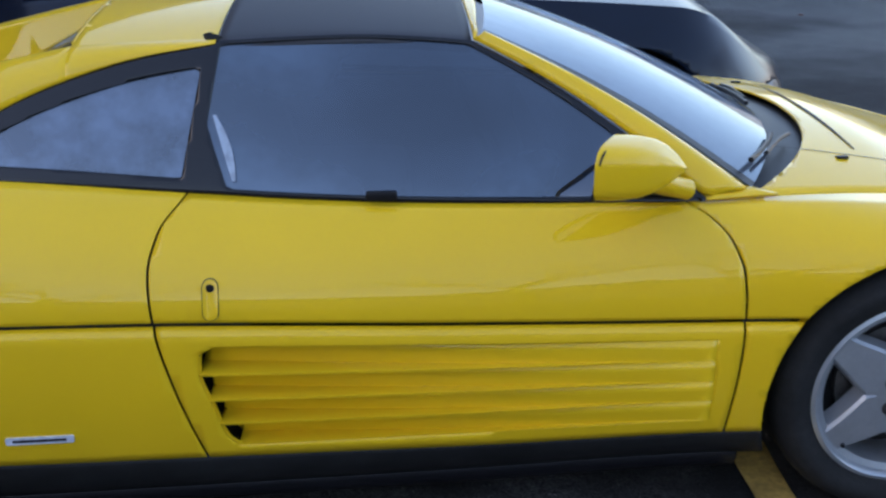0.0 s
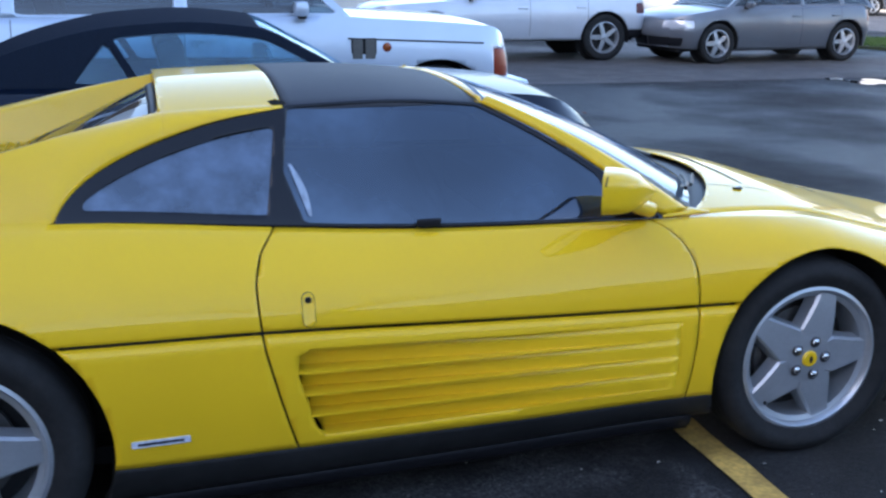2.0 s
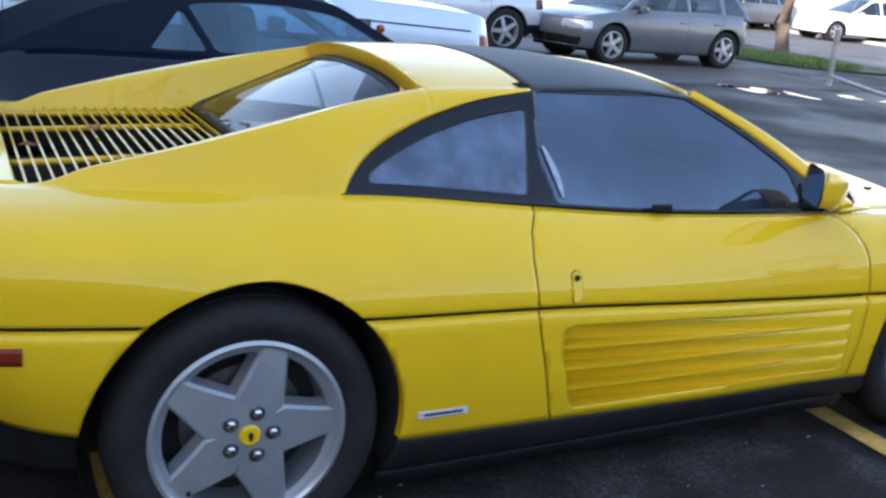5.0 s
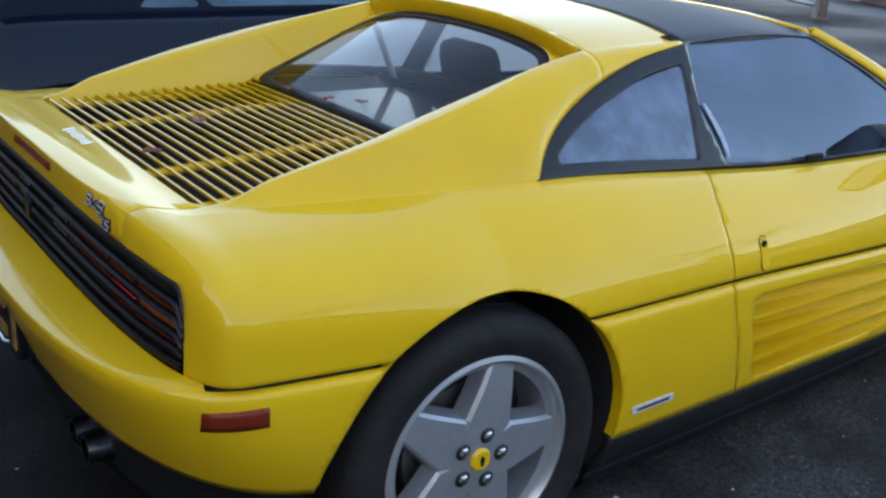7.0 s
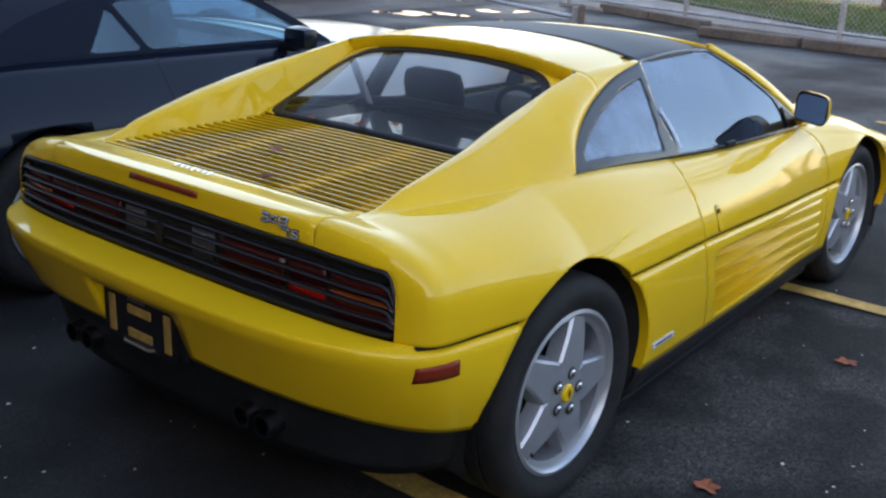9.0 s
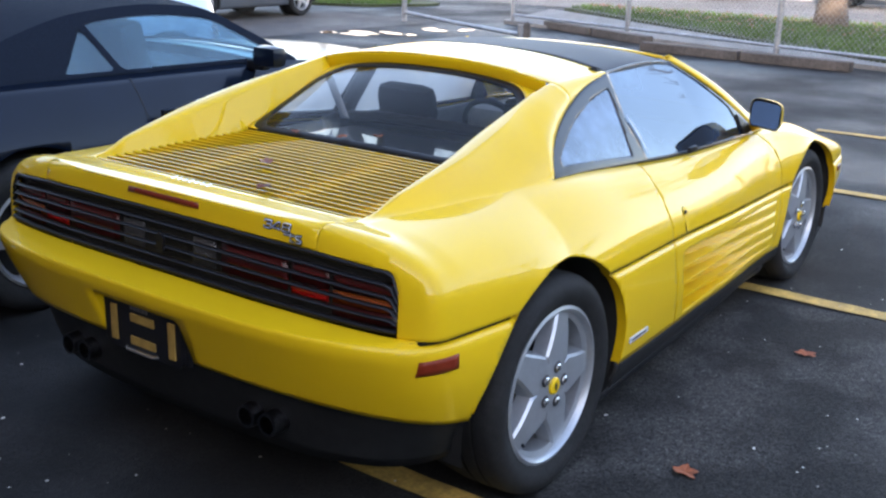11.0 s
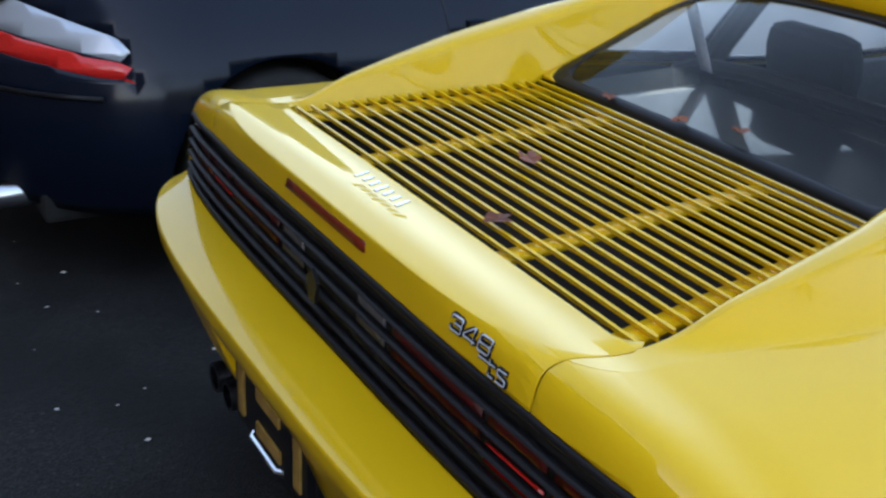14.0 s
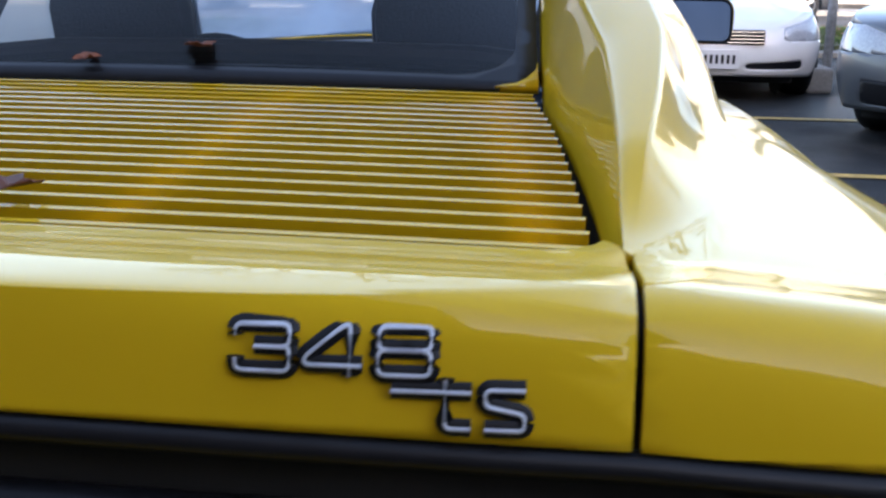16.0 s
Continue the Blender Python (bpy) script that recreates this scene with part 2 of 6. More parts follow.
def asphalt(name, dark, light, wet, patchy=0.36, spec=0.3):
    """Dark patched asphalt with stones in it, stains, and wetter and drier areas."""
    m = bpy.data.materials.new(name)
    m.use_nodes = True
    nt = m.node_tree
    p = nt.nodes["Principled BSDF"]
    p.inputs["Specular IOR Level"].default_value = spec
    tc = nt.nodes.new("ShaderNodeTexCoord")
    outs = []
    for size, detail, low, high in ((0.45, 8, 0.42, 0.62), (2.4, 9, 0.45, 0.59), (45, 4, 0.40, 0.70), (160, 3, 0.35, 0.72), (90, 2, 0.66, 0.74)):
        n = nt.nodes.new("ShaderNodeTexNoise")
        n.inputs["Scale"].default_value, n.inputs["Detail"].default_value = size, detail
        nt.links.new(tc.outputs["Object"], n.inputs["Vector"])
        r = nt.nodes.new("ShaderNodeMapRange")
        r.inputs[1].default_value, r.inputs[2].default_value = low, high
        nt.links.new(n.outputs[0], r.inputs[0])
        outs.append(r.outputs[0])

    def math_node(op, a, b):
        n = nt.nodes.new("ShaderNodeMath")
        n.operation = op
        for i, q in enumerate((a, b)):
            if isinstance(q, (int, float)):
                n.inputs[i].default_value = q
            else:
                nt.links.new(q, n.inputs[i])
        return n.outputs[0]

    k = math_node("ADD", math_node("MULTIPLY", outs[0], 0.24), math_node("MULTIPLY", outs[1], patchy))
    k = math_node("MULTIPLY", math_node("ADD", k, 0.37 - 0.5 * patchy), math_node("ADD", math_node("MULTIPLY", outs[2], 0.55), math_node("MULTIPLY", outs[3], 1.4)))
    k = math_node("ADD", k, math_node("MULTIPLY", outs[4], math_node("ADD", math_node("MULTIPLY", outs[1], 1.6), 0.3)))
    mix = nt.nodes.new("ShaderNodeMix")
    mix.data_type, mix.clamp_factor = "RGBA", False
    mix.inputs[6].default_value, mix.inputs[7].default_value = (*dark, 1), (*light, 1)
    nt.links.new(k, mix.inputs[0])
    nt.links.new(mix.outputs[2], p.inputs["Base Color"])
    r = nt.nodes.new("ShaderNodeMapRange")
    r.inputs[3].default_value, r.inputs[4].default_value = 0.72 - wet, 0.9
    nt.links.new(outs[0], r.inputs[0])
    nt.links.new(r.outputs[0], p.inputs["Roughness"])
    b = nt.nodes.new("ShaderNodeBump")
    b.inputs["Strength"].default_value, b.inputs["Distance"].default_value = 0.5, 0.006
    nt.links.new(math_node("ADD", math_node("MULTIPLY", outs[2], 0.4), outs[3]), b.inputs["Height"])
    nt.links.new(b.outputs[0], p.inputs["Normal"])
    return m


ASPHALT = asphalt("asphalt", (0.003, 0.003, 0.003), (0.036, 0.0355, 0.035), 0.2)
# lighter and more mottled than the rest of the lot, for the empty bay
ASPHALT_PALER = asphalt("paler_asphalt", (0.007, 0.007, 0.007), (0.068, 0.066, 0.063), 0.15, 0.56, 0.2)
ASPHALT_OLD = asphalt("old_asphalt", (0.05, 0.045, 0.043), (0.13, 0.12, 0.11), 0.1)
ROAD = asphalt("road_asphalt", (0.07, 0.07, 0.07), (0.16, 0.155, 0.15), 0.1)
WATER = mat("puddle_water", (0.02, 0.02, 0.02), 0.04, 0, 1.0, spec=1.0)


# ---- building helpers ----
def curve(*knots):
    """A smooth function through (x, value) knots, monotone between them."""
    xs, ys = [k[0] for k in knots], [k[1] for k in knots]
    n = len(xs)
    d = [(ys[i + 1] - ys[i]) / (xs[i + 1] - xs[i]) for i in range(n - 1)]
    m = [d[0]] + [0 if d[i - 1] * d[i] <= 0 else 2 * d[i - 1] * d[i] / (d[i - 1] + d[i]) for i in range(1, n - 1)] + [d[-1]]

    def f(x):
        if x <= xs[0]:
            return ys[0]
        if x >= xs[-1]:
            return ys[-1]
        i = 0
        while x > xs[i + 1]:
            i += 1
        h = xs[i + 1] - xs[i]
        t = (x - xs[i]) / h
        return ((1 + 2 * t) * (1 - t) ** 2 * ys[i] + t * (1 - t) ** 2 * h * m[i]
                + t * t * (3 - 2 * t) * ys[i + 1] + t * t * (t - 1) * h * m[i + 1])
    return f


def lerp(a, b, t):
    return a + (b - a) * t


def lerp3(a, b, t):
    return tuple(p + (q - p) * t for p, q in zip(a, b))


def grid(fn, nu, nv, u0=0.0, u1=1.0, v0=0.0, v1=1.0):
    """Quads of a surface fn(u, v) -> (x, y, z)."""
    pts = [[fn(lerp(u0, u1, i / nu), lerp(v0, v1, j / nv)) for j in range(nv + 1)] for i in range(nu + 1)]
    return [[pts[i][j], pts[i + 1][j], pts[i + 1][j + 1], pts[i][j + 1]] for i in range(nu) for j in range(nv)]


def clip(polys, f):
    """What of the polygons lies where f(point) >= 0."""
    out = []
    for p in polys:
        v = [f(q) for q in p]
        if min(v) >= 0:
            out.append(p)
        elif max(v) > 0:
            r = []
            for i in range(len(p)):
                a, b, va, vb = p[i - 1], p[i], v[i - 1], v[i]
                if (va >= 0) != (vb >= 0):
                    t = va / (va - vb)
                    r.append(tuple(x + (y - x) * t for x, y in zip(a, b)))
                if vb >= 0:
                    r.append(b)
            if len(r) > 2:
                out.append(r)
    return out


def mirrored(polys):
    return [[(x, -y, z) for x, y, z in reversed(p)] for p in polys]


def shifted(polys, d):
    return [[(x + d[0], y + d[1], z + d[2]) for x, y, z in p] for p in polys]


def shell(polys, centre=None, both=False):
    """A bmesh of polygons, welded, turned away from centre."""
    if both:
        polys = polys + mirrored(polys)
    bm = bmesh.new()
    seen, side = {}, 0.0
    for p in polys:
        vs = []
        for q in p:
            k = (round(q[0], 4), round(q[1], 4), round(q[2], 4))
            if k not in seen:
                seen[k] = bm.verts.new(k)
            if seen[k] not in vs:
                vs.append(seen[k])
        if len(vs) > 2:
            try:
                bm.faces.new(vs)
            except ValueError:
                pass
    if centre is not None:
        bm.normal_update()
        c = Vector(centre)
        for f in bm.faces:
            v = f.calc_center_median() - c
            side += f.normal.dot(v.normalized()) * f.calc_area()
        if side < 0:
            bmesh.ops.reverse_faces(bm, faces=bm.faces[:])
    return bm


def part(name, bm, material, parent=None, label="", thick=0.0, smooth=32, bevel=0.0):
    """Links a bmesh as one mesh object, under a thing or a part."""
    me = bpy.data.meshes.new(name)
    bm.to_mesh(me)
    bm.free()
    me.materials.append(material)
    if smooth:
        me.shade_smooth()
        me.set_sharp_from_angle(angle=radians(smooth))
    ob = new(name, me)
    ob.parent = parent
    if thick:
        s = ob.modifiers.new("thickness", "SOLIDIFY")
        s.thickness, s.offset = thick, -1
    if bevel:
        b = ob.modifiers.new("edge", "BEVEL")
        b.width, b.segments, b.limit_method = bevel, 2, "ANGLE"
    if label:
        tagged(ob, label)
    return ob


def box(bm, centre, size, m=None):
    """A box added to a bmesh."""
    t = Matrix.Translation(centre) @ Matrix.Diagonal((*size, 1))
    bmesh.ops.create_cube(bm, size=1, matrix=(m or Matrix()) @ t)
    return bm


def one_box(centre, size, bevel=0.0, turn=None):
    bm = bmesh.new()
    box(bm, (0, 0, 0), size)
    if bevel:
        bmesh.ops.bevel(bm, geom=bm.edges[:], offset=bevel, segments=2, affect="EDGES", profile=0.6)
    bmesh.ops.transform(bm, matrix=Matrix.Translation(centre) @ (turn or Matrix()), verts=bm.verts[:])
    return bm


def lathe(profile, n=48, axis="y", centre=(0, 0, 0)):
    """A body of revolution of (radius, along) points about an axis through centre."""
    bm = bmesh.new()
    rings = []
    for r, a in profile:
        ring = []
        for i in range(n):
            c, s = math.cos(2 * math.pi * i / n), math.sin(2 * math.pi * i / n)
            v = {"y": (r * c, a, r * s), "z": (r * c, r * s, a), "x": (a, r * c, r * s)}[axis]
            ring.append(bm.verts.new((v[0] + centre[0], v[1] + centre[1], v[2] + centre[2])))
        rings.append(ring)
    for p, q in zip(rings, rings[1:]):
        for i in range(n):
            bm.faces.new((p[i], p[(i + 1) % n], q[(i + 1) % n], q[i]))
    bmesh.ops.recalc_face_normals(bm, faces=bm.faces[:])
    return bm


def tube(points, radius, n=8, bm=None):
    """A round bar through points."""
    bm = bm or bmesh.new()
    rings = []
    for i, p in enumerate(points):
        a, b = Vector(points[max(i - 1, 0)]), Vector(points[min(i + 1, len(points) - 1)])
        q = (b - a).to_track_quat("Z", "Y")
        rad = radius[i] if isinstance(radius, (list, tuple)) else radius
        rings.append([bm.verts.new(Vector(p) + q @ Vector((rad * math.cos(2 * math.pi * k / n), rad * math.sin(2 * math.pi * k / n), 0))) for k in range(n)])
    for p, q in zip(rings, rings[1:]):
        for k in range(n):
            bm.faces.new((p[k], p[(k + 1) % n], q[(k + 1) % n], q[k]))
    bm.faces.new(list(reversed(rings[0])))
    bm.faces.new(rings[-1])
    return bm


def prism(outline, depth, place):
    """A flat outline of (a, b) points, given depth; place(a, b, d) -> (x, y, z)."""
    bm = bmesh.new()
    front = [bm.verts.new(place(a, b, depth)) for a, b in outline]
    back = [bm.verts.new(place(a, b, 0)) for a, b in outline]
    bm.faces.new(front)
    bm.faces.new(list(reversed(back)))
    for i in range(len(outline)):
        bm.faces.new((front[i - 1], back[i - 1], back[i], front[i]))
    bmesh.ops.recalc_face_normals(bm, faces=bm.faces[:])
    return bm


def rounded(w, h, r, n=5):
    """Outline of a rounded rectangle about the origin."""
    out = []
    for cx, cy, a in ((w / 2 - r, h / 2 - r, 0), (-w / 2 + r, h / 2 - r, 90), (-w / 2 + r, -h / 2 + r, 180), (w / 2 - r, -h / 2 + r, 270)):
        out += [(cx + r * math.cos(radians(a + 90 * i / n)), cy + r * math.sin(radians(a + 90 * i / n))) for i in range(n + 1)]
    return out


def thing(name, label, category, group="", kind="", at=None):
    ob = new(name)
    ob.empty_display_size = 0.1
    if at is not None:
        ob.matrix_world = at
    return tagged(ob, label, category, group, kind)


# ---- the setting ----
def flat(name, outline, z, material, label, category="", kind="structure", thick=0.0):
    bm = bmesh.new()
    bm.faces.new([bm.verts.new((x, y, z)) for x, y in outline])
    if thick:
        r = bmesh.ops.extrude_face_region(bm, geom=bm.faces[:])
        bmesh.ops.translate(bm, vec=(0, 0, -thick), verts=[v for v in r["geom"] if isinstance(v, bmesh.types.BMVert)])
        bmesh.ops.recalc_face_normals(bm, faces=bm.faces[:])
    else:
        bm.normal_update()
        if bm.faces[:][0].normal.z < 0:
            bmesh.ops.reverse_faces(bm, faces=bm.faces[:])
    return tagged(part(name, bm, material, smooth=0), label, category or name.split("_")[0], kind=kind)


def rag(cx, cy, rx, ry, seed, n=40, rough=0.3):
    """An uneven closed outline."""
    rng = random.Random(seed)
    ph = [rng.uniform(0, 6.28) for _ in range(4)]
    out = []
    for i in range(n):
        a = 2 * math.pi * i / n
        k = 1 + rough * sum(math.sin((j + 2) * a + ph[j]) / (j + 1.5) for j in range(4)) / 1.5
        out.append((cx + rx * k * math.cos(a), cy + ry * k * math.sin(a)))
    return out


flat("ground", [(-300, -300), (300, -300), (300, 300), (-300, 300)], 0, ASPHALT, "dark damp patched asphalt of the parking lot", "asphalt")
flat("pavement_patch", [(-30, 9.3), (13.2, 9.3), (13.0, 15.5), (-30, 15.5)], 0.005, ASPHALT_OLD, "older paler asphalt strip along the far row of cars", "asphalt")
flat("bay_patch", [(x + 0.05 * math.sin(5 * y + x), y + 0.04 * math.sin(7 * x)) for x, y in [(-0.12, -6 + 0.25 * k) for k in range(22)] + [(-0.1 + 0.22 * k, -0.50) for k in range(11)] + [(2.08, -0.75 - 0.25 * k) for k in range(22)]], 0.004, ASPHALT_PALER, "paler greyer mottled asphalt of the empty bay", "asphalt")
flat("road", [(18.5, -80), (27, -80), (27, 80), (18.5, 80)], 0.006, ROAD, "pale sunlit asphalt of the street", "road")
flat("pavement", [(11.42, 0.4), (13.75, 8.4), (17.1, 9.4), (14.55, 5.15), (11.85, 0.9)], 0.06, PAVING, "grey concrete pavement behind the fence", "pavement", thick=0.07)
flat("pavement_south", [(12.75, -40), (15.0, -40), (15.0, -6), (12.75, -3)], 0.06, PAVING, "grey concrete pavement beside the lot", "pavement", thick=0.07)
flat("pavement_far", [(27, -80), (29.5, -80), (29.5, 80), (27, 80)], 0.11, CONCRETE, "pale concrete pavement across the street", "pavement", thick=0.12)
flat("verge", [(11.7, 0.72), (14.6, 5.2), (17.3, 9.2), (18.4, 9.2), (18.4, -40), (15.02, -40), (15.02, -6), (12.4, -1.5)], 0.09, GRASS_SOIL, "turf verge with fallen leaves", "grass", thick=0.1)
flat("verge_corner", rag(15.6, 14.2, 1.5, 2.0, 5), 0.05, GRASS_SOIL, "small turf patch beside the drive", "grass", thick=0.06)
for i, (x, a, b) in enumerate(((-2.45, -6, 0.2), (-0.24, -6, 0.35), (2.185, -6, 0.35), (4.48, -6, 0.4), (6.70, -6, 0.45))):
    bm = bmesh.new()
    rng = random.Random(i)
    n = 60
    pts = [[(x + s * (0.052 + rng.uniform(-0.006, 0.004)), lerp(a, b, k / n)) for k in range(n + 1)] for s in (-1, 1)]
    for k in range(n):
        bm.faces.new([bm.verts.new((*q, 0.008)) for q in (pts[0][k], pts[1][k], pts[1][k + 1], pts[0][k + 1])])
    bmesh.ops.remove_doubles(bm, verts=bm.verts[:], dist=0.0001)
    tagged(part("parking_line", bm, LINE, smooth=0), "worn yellow painted parking line on asphalt", "parking line", "parking lines", "structure")
for cx, cy, rx, ry, sd in ((10.2, 8.75, 0.26, 0.34, 1), (10.6, 8.35, 0.16, 0.26, 6), (9.95, 9.2, 0.10, 0.2, 8), (11.6, 8.4, 0.16, 0.22, 2), (12.0, 8.0, 0.12, 0.12, 3)):
    flat("puddle", rag(cx, cy, rx, ry, sd, rough=0.85), 0.008, WATER, "shallow puddle shining on the asphalt", "puddle", "structure")

# kerb beams along the fence, the far one set back
for a, b in (((13.55, 7.35), (12.95, 6.1)), ((12.92, 6.04), (12.32, 4.8)), ((11.50, 4.50), (11.37, 3.0)), ((11.365, 2.94), (11.25, 1.47))):
    a, b = Vector((*a, 0)), Vector((*b, 0))
    ob = part("kerb_stone", one_box((0, 0, 0.065), ((b - a).length, 0.17, 0.13), 0.02), KERB_DARK, smooth=0)
    ob.matrix_world = Matrix.Translation((a + b) / 2) @ Matrix.Rotation(math.atan2((b - a).y, (b - a).x), 4, "Z")
    tagged(ob, "weathered concrete kerb beam at the edge of the lot", "kerb", "kerb beams", "structure")


def chain_fence(name, a, b, height, posts):
    """A chain-link fence: posts, a top rail and a mesh of crossing wires."""
    a, b = Vector(a), Vector(b)
    f = thing(name, "grey chain-link fence on steel posts", "fence", kind="structure")
    length, d = (b - a).length, (b - a).normalized()
    for i in range(posts):
        p = a + d * length * i / (posts - 1)
        part("post", tube([p, p + Vector((0, 0, height + 0.05))], 0.042, 10), STEEL, f)
    part("rail", tube([a + Vector((0, 0, height)), b + Vector((0, 0, height))], 0.02, 8), STEEL, f)
    part("bottom_rail", tube([a + Vector((0, 0, 0.17)), b + Vector((0, 0, 0.17))], 0.025, 8), STEEL, f)
    bm = bmesh.new()
    step, w = 0.085, 0.0035
    n = int(length / step)
    k = int(height / step)
    for i in range(-k, n + 1):
        for s in (1, -1):
            lo, hi = (max(0, -i), min(k, n - i)) if s == 1 else (max(0, i + k - n), min(k, i + k))
            if hi <= lo:
                continue
            x0 = (i + lo) * step if s == 1 else (i + k - lo) * step
            x1 = (i + hi) * step if s == 1 else (i + k - hi) * step
            p, q = a + d * x0 + Vector((0, 0, lo * step + 0.04)), a + d * x1 + Vector((0, 0, hi * step + 0.04))
            o = d * w
            bm.faces.new([bm.verts.new(t) for t in (p - o, p + o, q + o, q - o)])
    tagged(part("wire_mesh", bm, STEEL, f, smooth=0), kind="stuff")
    return f


chain_fence("chain_fence", (13.75, 8.2, 0), (11.2, 0.0, 0), 1.9, 4)
gate = thing("fence_gate", "grey steel pipe gate swung open on the asphalt", "gate", kind="structure")
part("post", tube([(12.6, 9.8, 0), (12.6, 9.8, 0.92)], 0.05, 10), STEEL, gate)
part("pipe", tube([(12.6, 9.8, 0.17), (11.7, 8.06, 0.15), (10.68, 6.08, 0.16)], 0.032, 8), STEEL, gate)
part("stake", tube([(10.68, 6.08, 0), (10.68, 6.08, 0.30)], 0.04, 8), STEEL, gate)
chain_fence("chain_fence", (8.9, -2.75, 0), (12.1, -2.6, 0), 1.7, 2)
bm = one_box((8.75, -2.62, 0.11), (0.5, 0.22, 0.22), 0.03)
tagged(part("concrete_block", bm, CONCRETE, smooth=0), "low concrete block at the foot of the fence", "block")
bm = lathe([(0.0, 0.36), (0.04, 0.34), (0.055, 0.29), (0.055, 0.04), (0.10, 0.02), (0.10, 0.0)], 16, "z", (10.58, 5.90, 0))
tagged(part("bollard", bm, KERB_DARK), "short dark weathered bollard on the asphalt", "bollard")


def grass_tufts(name, x0, x1, y0, y1, z, count, seed, label, inside=None):
    rng = random.Random(seed)
    bm = bmesh.new()
    for _ in range(count):
        x, y = rng.uniform(x0, x1), rng.uniform(y0, y1)
        if inside and not inside(x, y):
            continue
        for _ in range(3):
            a, h, w = rng.uniform(0, 6.28), rng.uniform(0.04, 0.10), rng.uniform(0.006, 0.012)
            dx, dy = math.cos(a), math.sin(a)
            lean = rng.uniform(0.01, 0.05)
            bm.faces.new([bm.verts.new(q) for q in ((x - dy * w, y + dx * w, z), (x + dy * w, y - dx * w, z), (x + dx * lean, y + dy * lean, z + h))])
    return tagged(part(name, bm, GRASS, smooth=0), label, "grass", kind="stuff")


grass_tufts("verge_grass", 11.6, 18.4, -6, 9.2, 0.09, 17000, 3, "short green grass blades on the verge",
            lambda x, y: x > 11.78 + 0.668 * (y - 0.72) if y > 0.72 else x > 11.75 + 0.5 * (0.72 - y))
grass_tufts("corner_grass", 14.3, 17.0, 12.3, 16.2, 0.05, 3000, 4, "short bright green grass blades beside the drive",
            lambda x, y: ((x - 15.6) / 1.4) ** 2 + ((y - 14.2) / 1.9) ** 2 < 1)


def bare_tree(x, y, height, girth, seed):
    """A leafless tree: tapered trunk, limbs and a crown of thin twigs."""
    rng = random.Random(seed)
    t = thing("tree", "bare winter street tree with rough grey bark", "tree", "street trees")
    base = Vector((x, y, 0))
    pts = [base + Vector((rng.uniform(-.05, .05) * k, rng.uniform(-.05, .05) * k, height * 0.45 * k / 5)) for k in range(6)]
    part("trunk", tube(pts, [girth * f for f in (1.35, 1.05, 0.97, 0.92, 0.85, 0.7)], 12), BARK, t)
    top = pts[-1]
    twigs = bmesh.new()

    def grow(p, d, r, length, depth, bm):
        q = p + d * length
        mid = p + d * length * 0.5 + Vector((rng.uniform(-1, 1), rng.uniform(-1, 1), rng.uniform(-.3, .6))) * length * 0.08
        tube([p, mid, q], [r, r * 0.8, r * 0.6], 5 if depth < 2 else 3, bm)
        if depth < 4:
            for _ in range(3):
                nd = (d + Vector((rng.uniform(-1, 1), rng.uniform(-1, 1), rng.uniform(-.35, .75))) * 0.75).normalized()
                grow(q, nd, r * 0.55, length * rng.uniform(0.6, 0.8), depth + 1, bm if depth < 0 else twigs)

    for i in range(5):
        a = i * 1.3 + rng.uniform(-.3, .3)
        limb = bmesh.new()
        grow(top - Vector((0, 0, 0.25 * i)), Vector((math.cos(a) * 0.8, math.sin(a) * 0.8, 0.8)).normalized(), girth * 0.42, height * 0.18, 0, limb)
        part("limb", limb, BARK, t)
    part("crown", twigs, BARK, t)
    return t


for i, (x, y, h, g) in enumerate(((17.3, 3.6, 9, 0.27), (17.2, -1.2, 9, 0.3), (17.3, 16.0, 8, 0.15), (17.4, -12, 9, 0.25), (-2.0, -13.0, 9, 0.22), (5.5, -14.5, 10, 0.25))):
    bare_tree(x, y, h, g, 20 + i)

# plain walls that close the place; unseen ones west and behind the tail added for shade
for nm, c, s, m in (("wall_north", (6, 30, 1.6), (90, 0.4, 3.2), WALL_PALE), ("wall_east", (40, 0, 2.7), (0.4, 90, 5.4), WALL_PALE),
                    ("wall_south", (2, -18, 2.2), (70, 0.4, 4.4), WALL_GREY), ("wall_west", (-14, 14.0, 5.4), (0.4, 60, 10.8), WALL_BROWN), ("wall_annex", (-3.5, 14.8, 3.4), (0.4, 31.2, 6.8), WALL_BROWN)):
    tagged(part(nm, one_box(c, s), m, smooth=0), "plain rendered wall added around the lot", "wall", kind="structure")


# pale litter bits on the asphalt
rng = random.Random(77)
bits = bmesh.new()
for i in range(620):
    x, y = (rng.uniform(-3, 3.5), rng.uniform(-3.5, 2.2)) if i < 470 else (rng.uniform(2, 12), rng.uniform(5, 11))
    a, k = rng.uniform(0, 6.28), rng.uniform(0.0015, 0.007)
    bits.faces.new([bits.verts.new((x + k * (1.6 if d in (0, 3.1) else 0.7) * math.cos(a + d), y + k * math.sin(a + d), 0.008 + 0.003 * rng.random())) for d in (0, 1.6, 3.1, 4.7)])
tagged(part("litter", bits, WALL_PALE, smooth=0), "tiny pale bits scattered on the asphalt", "litter", kind="stuff")

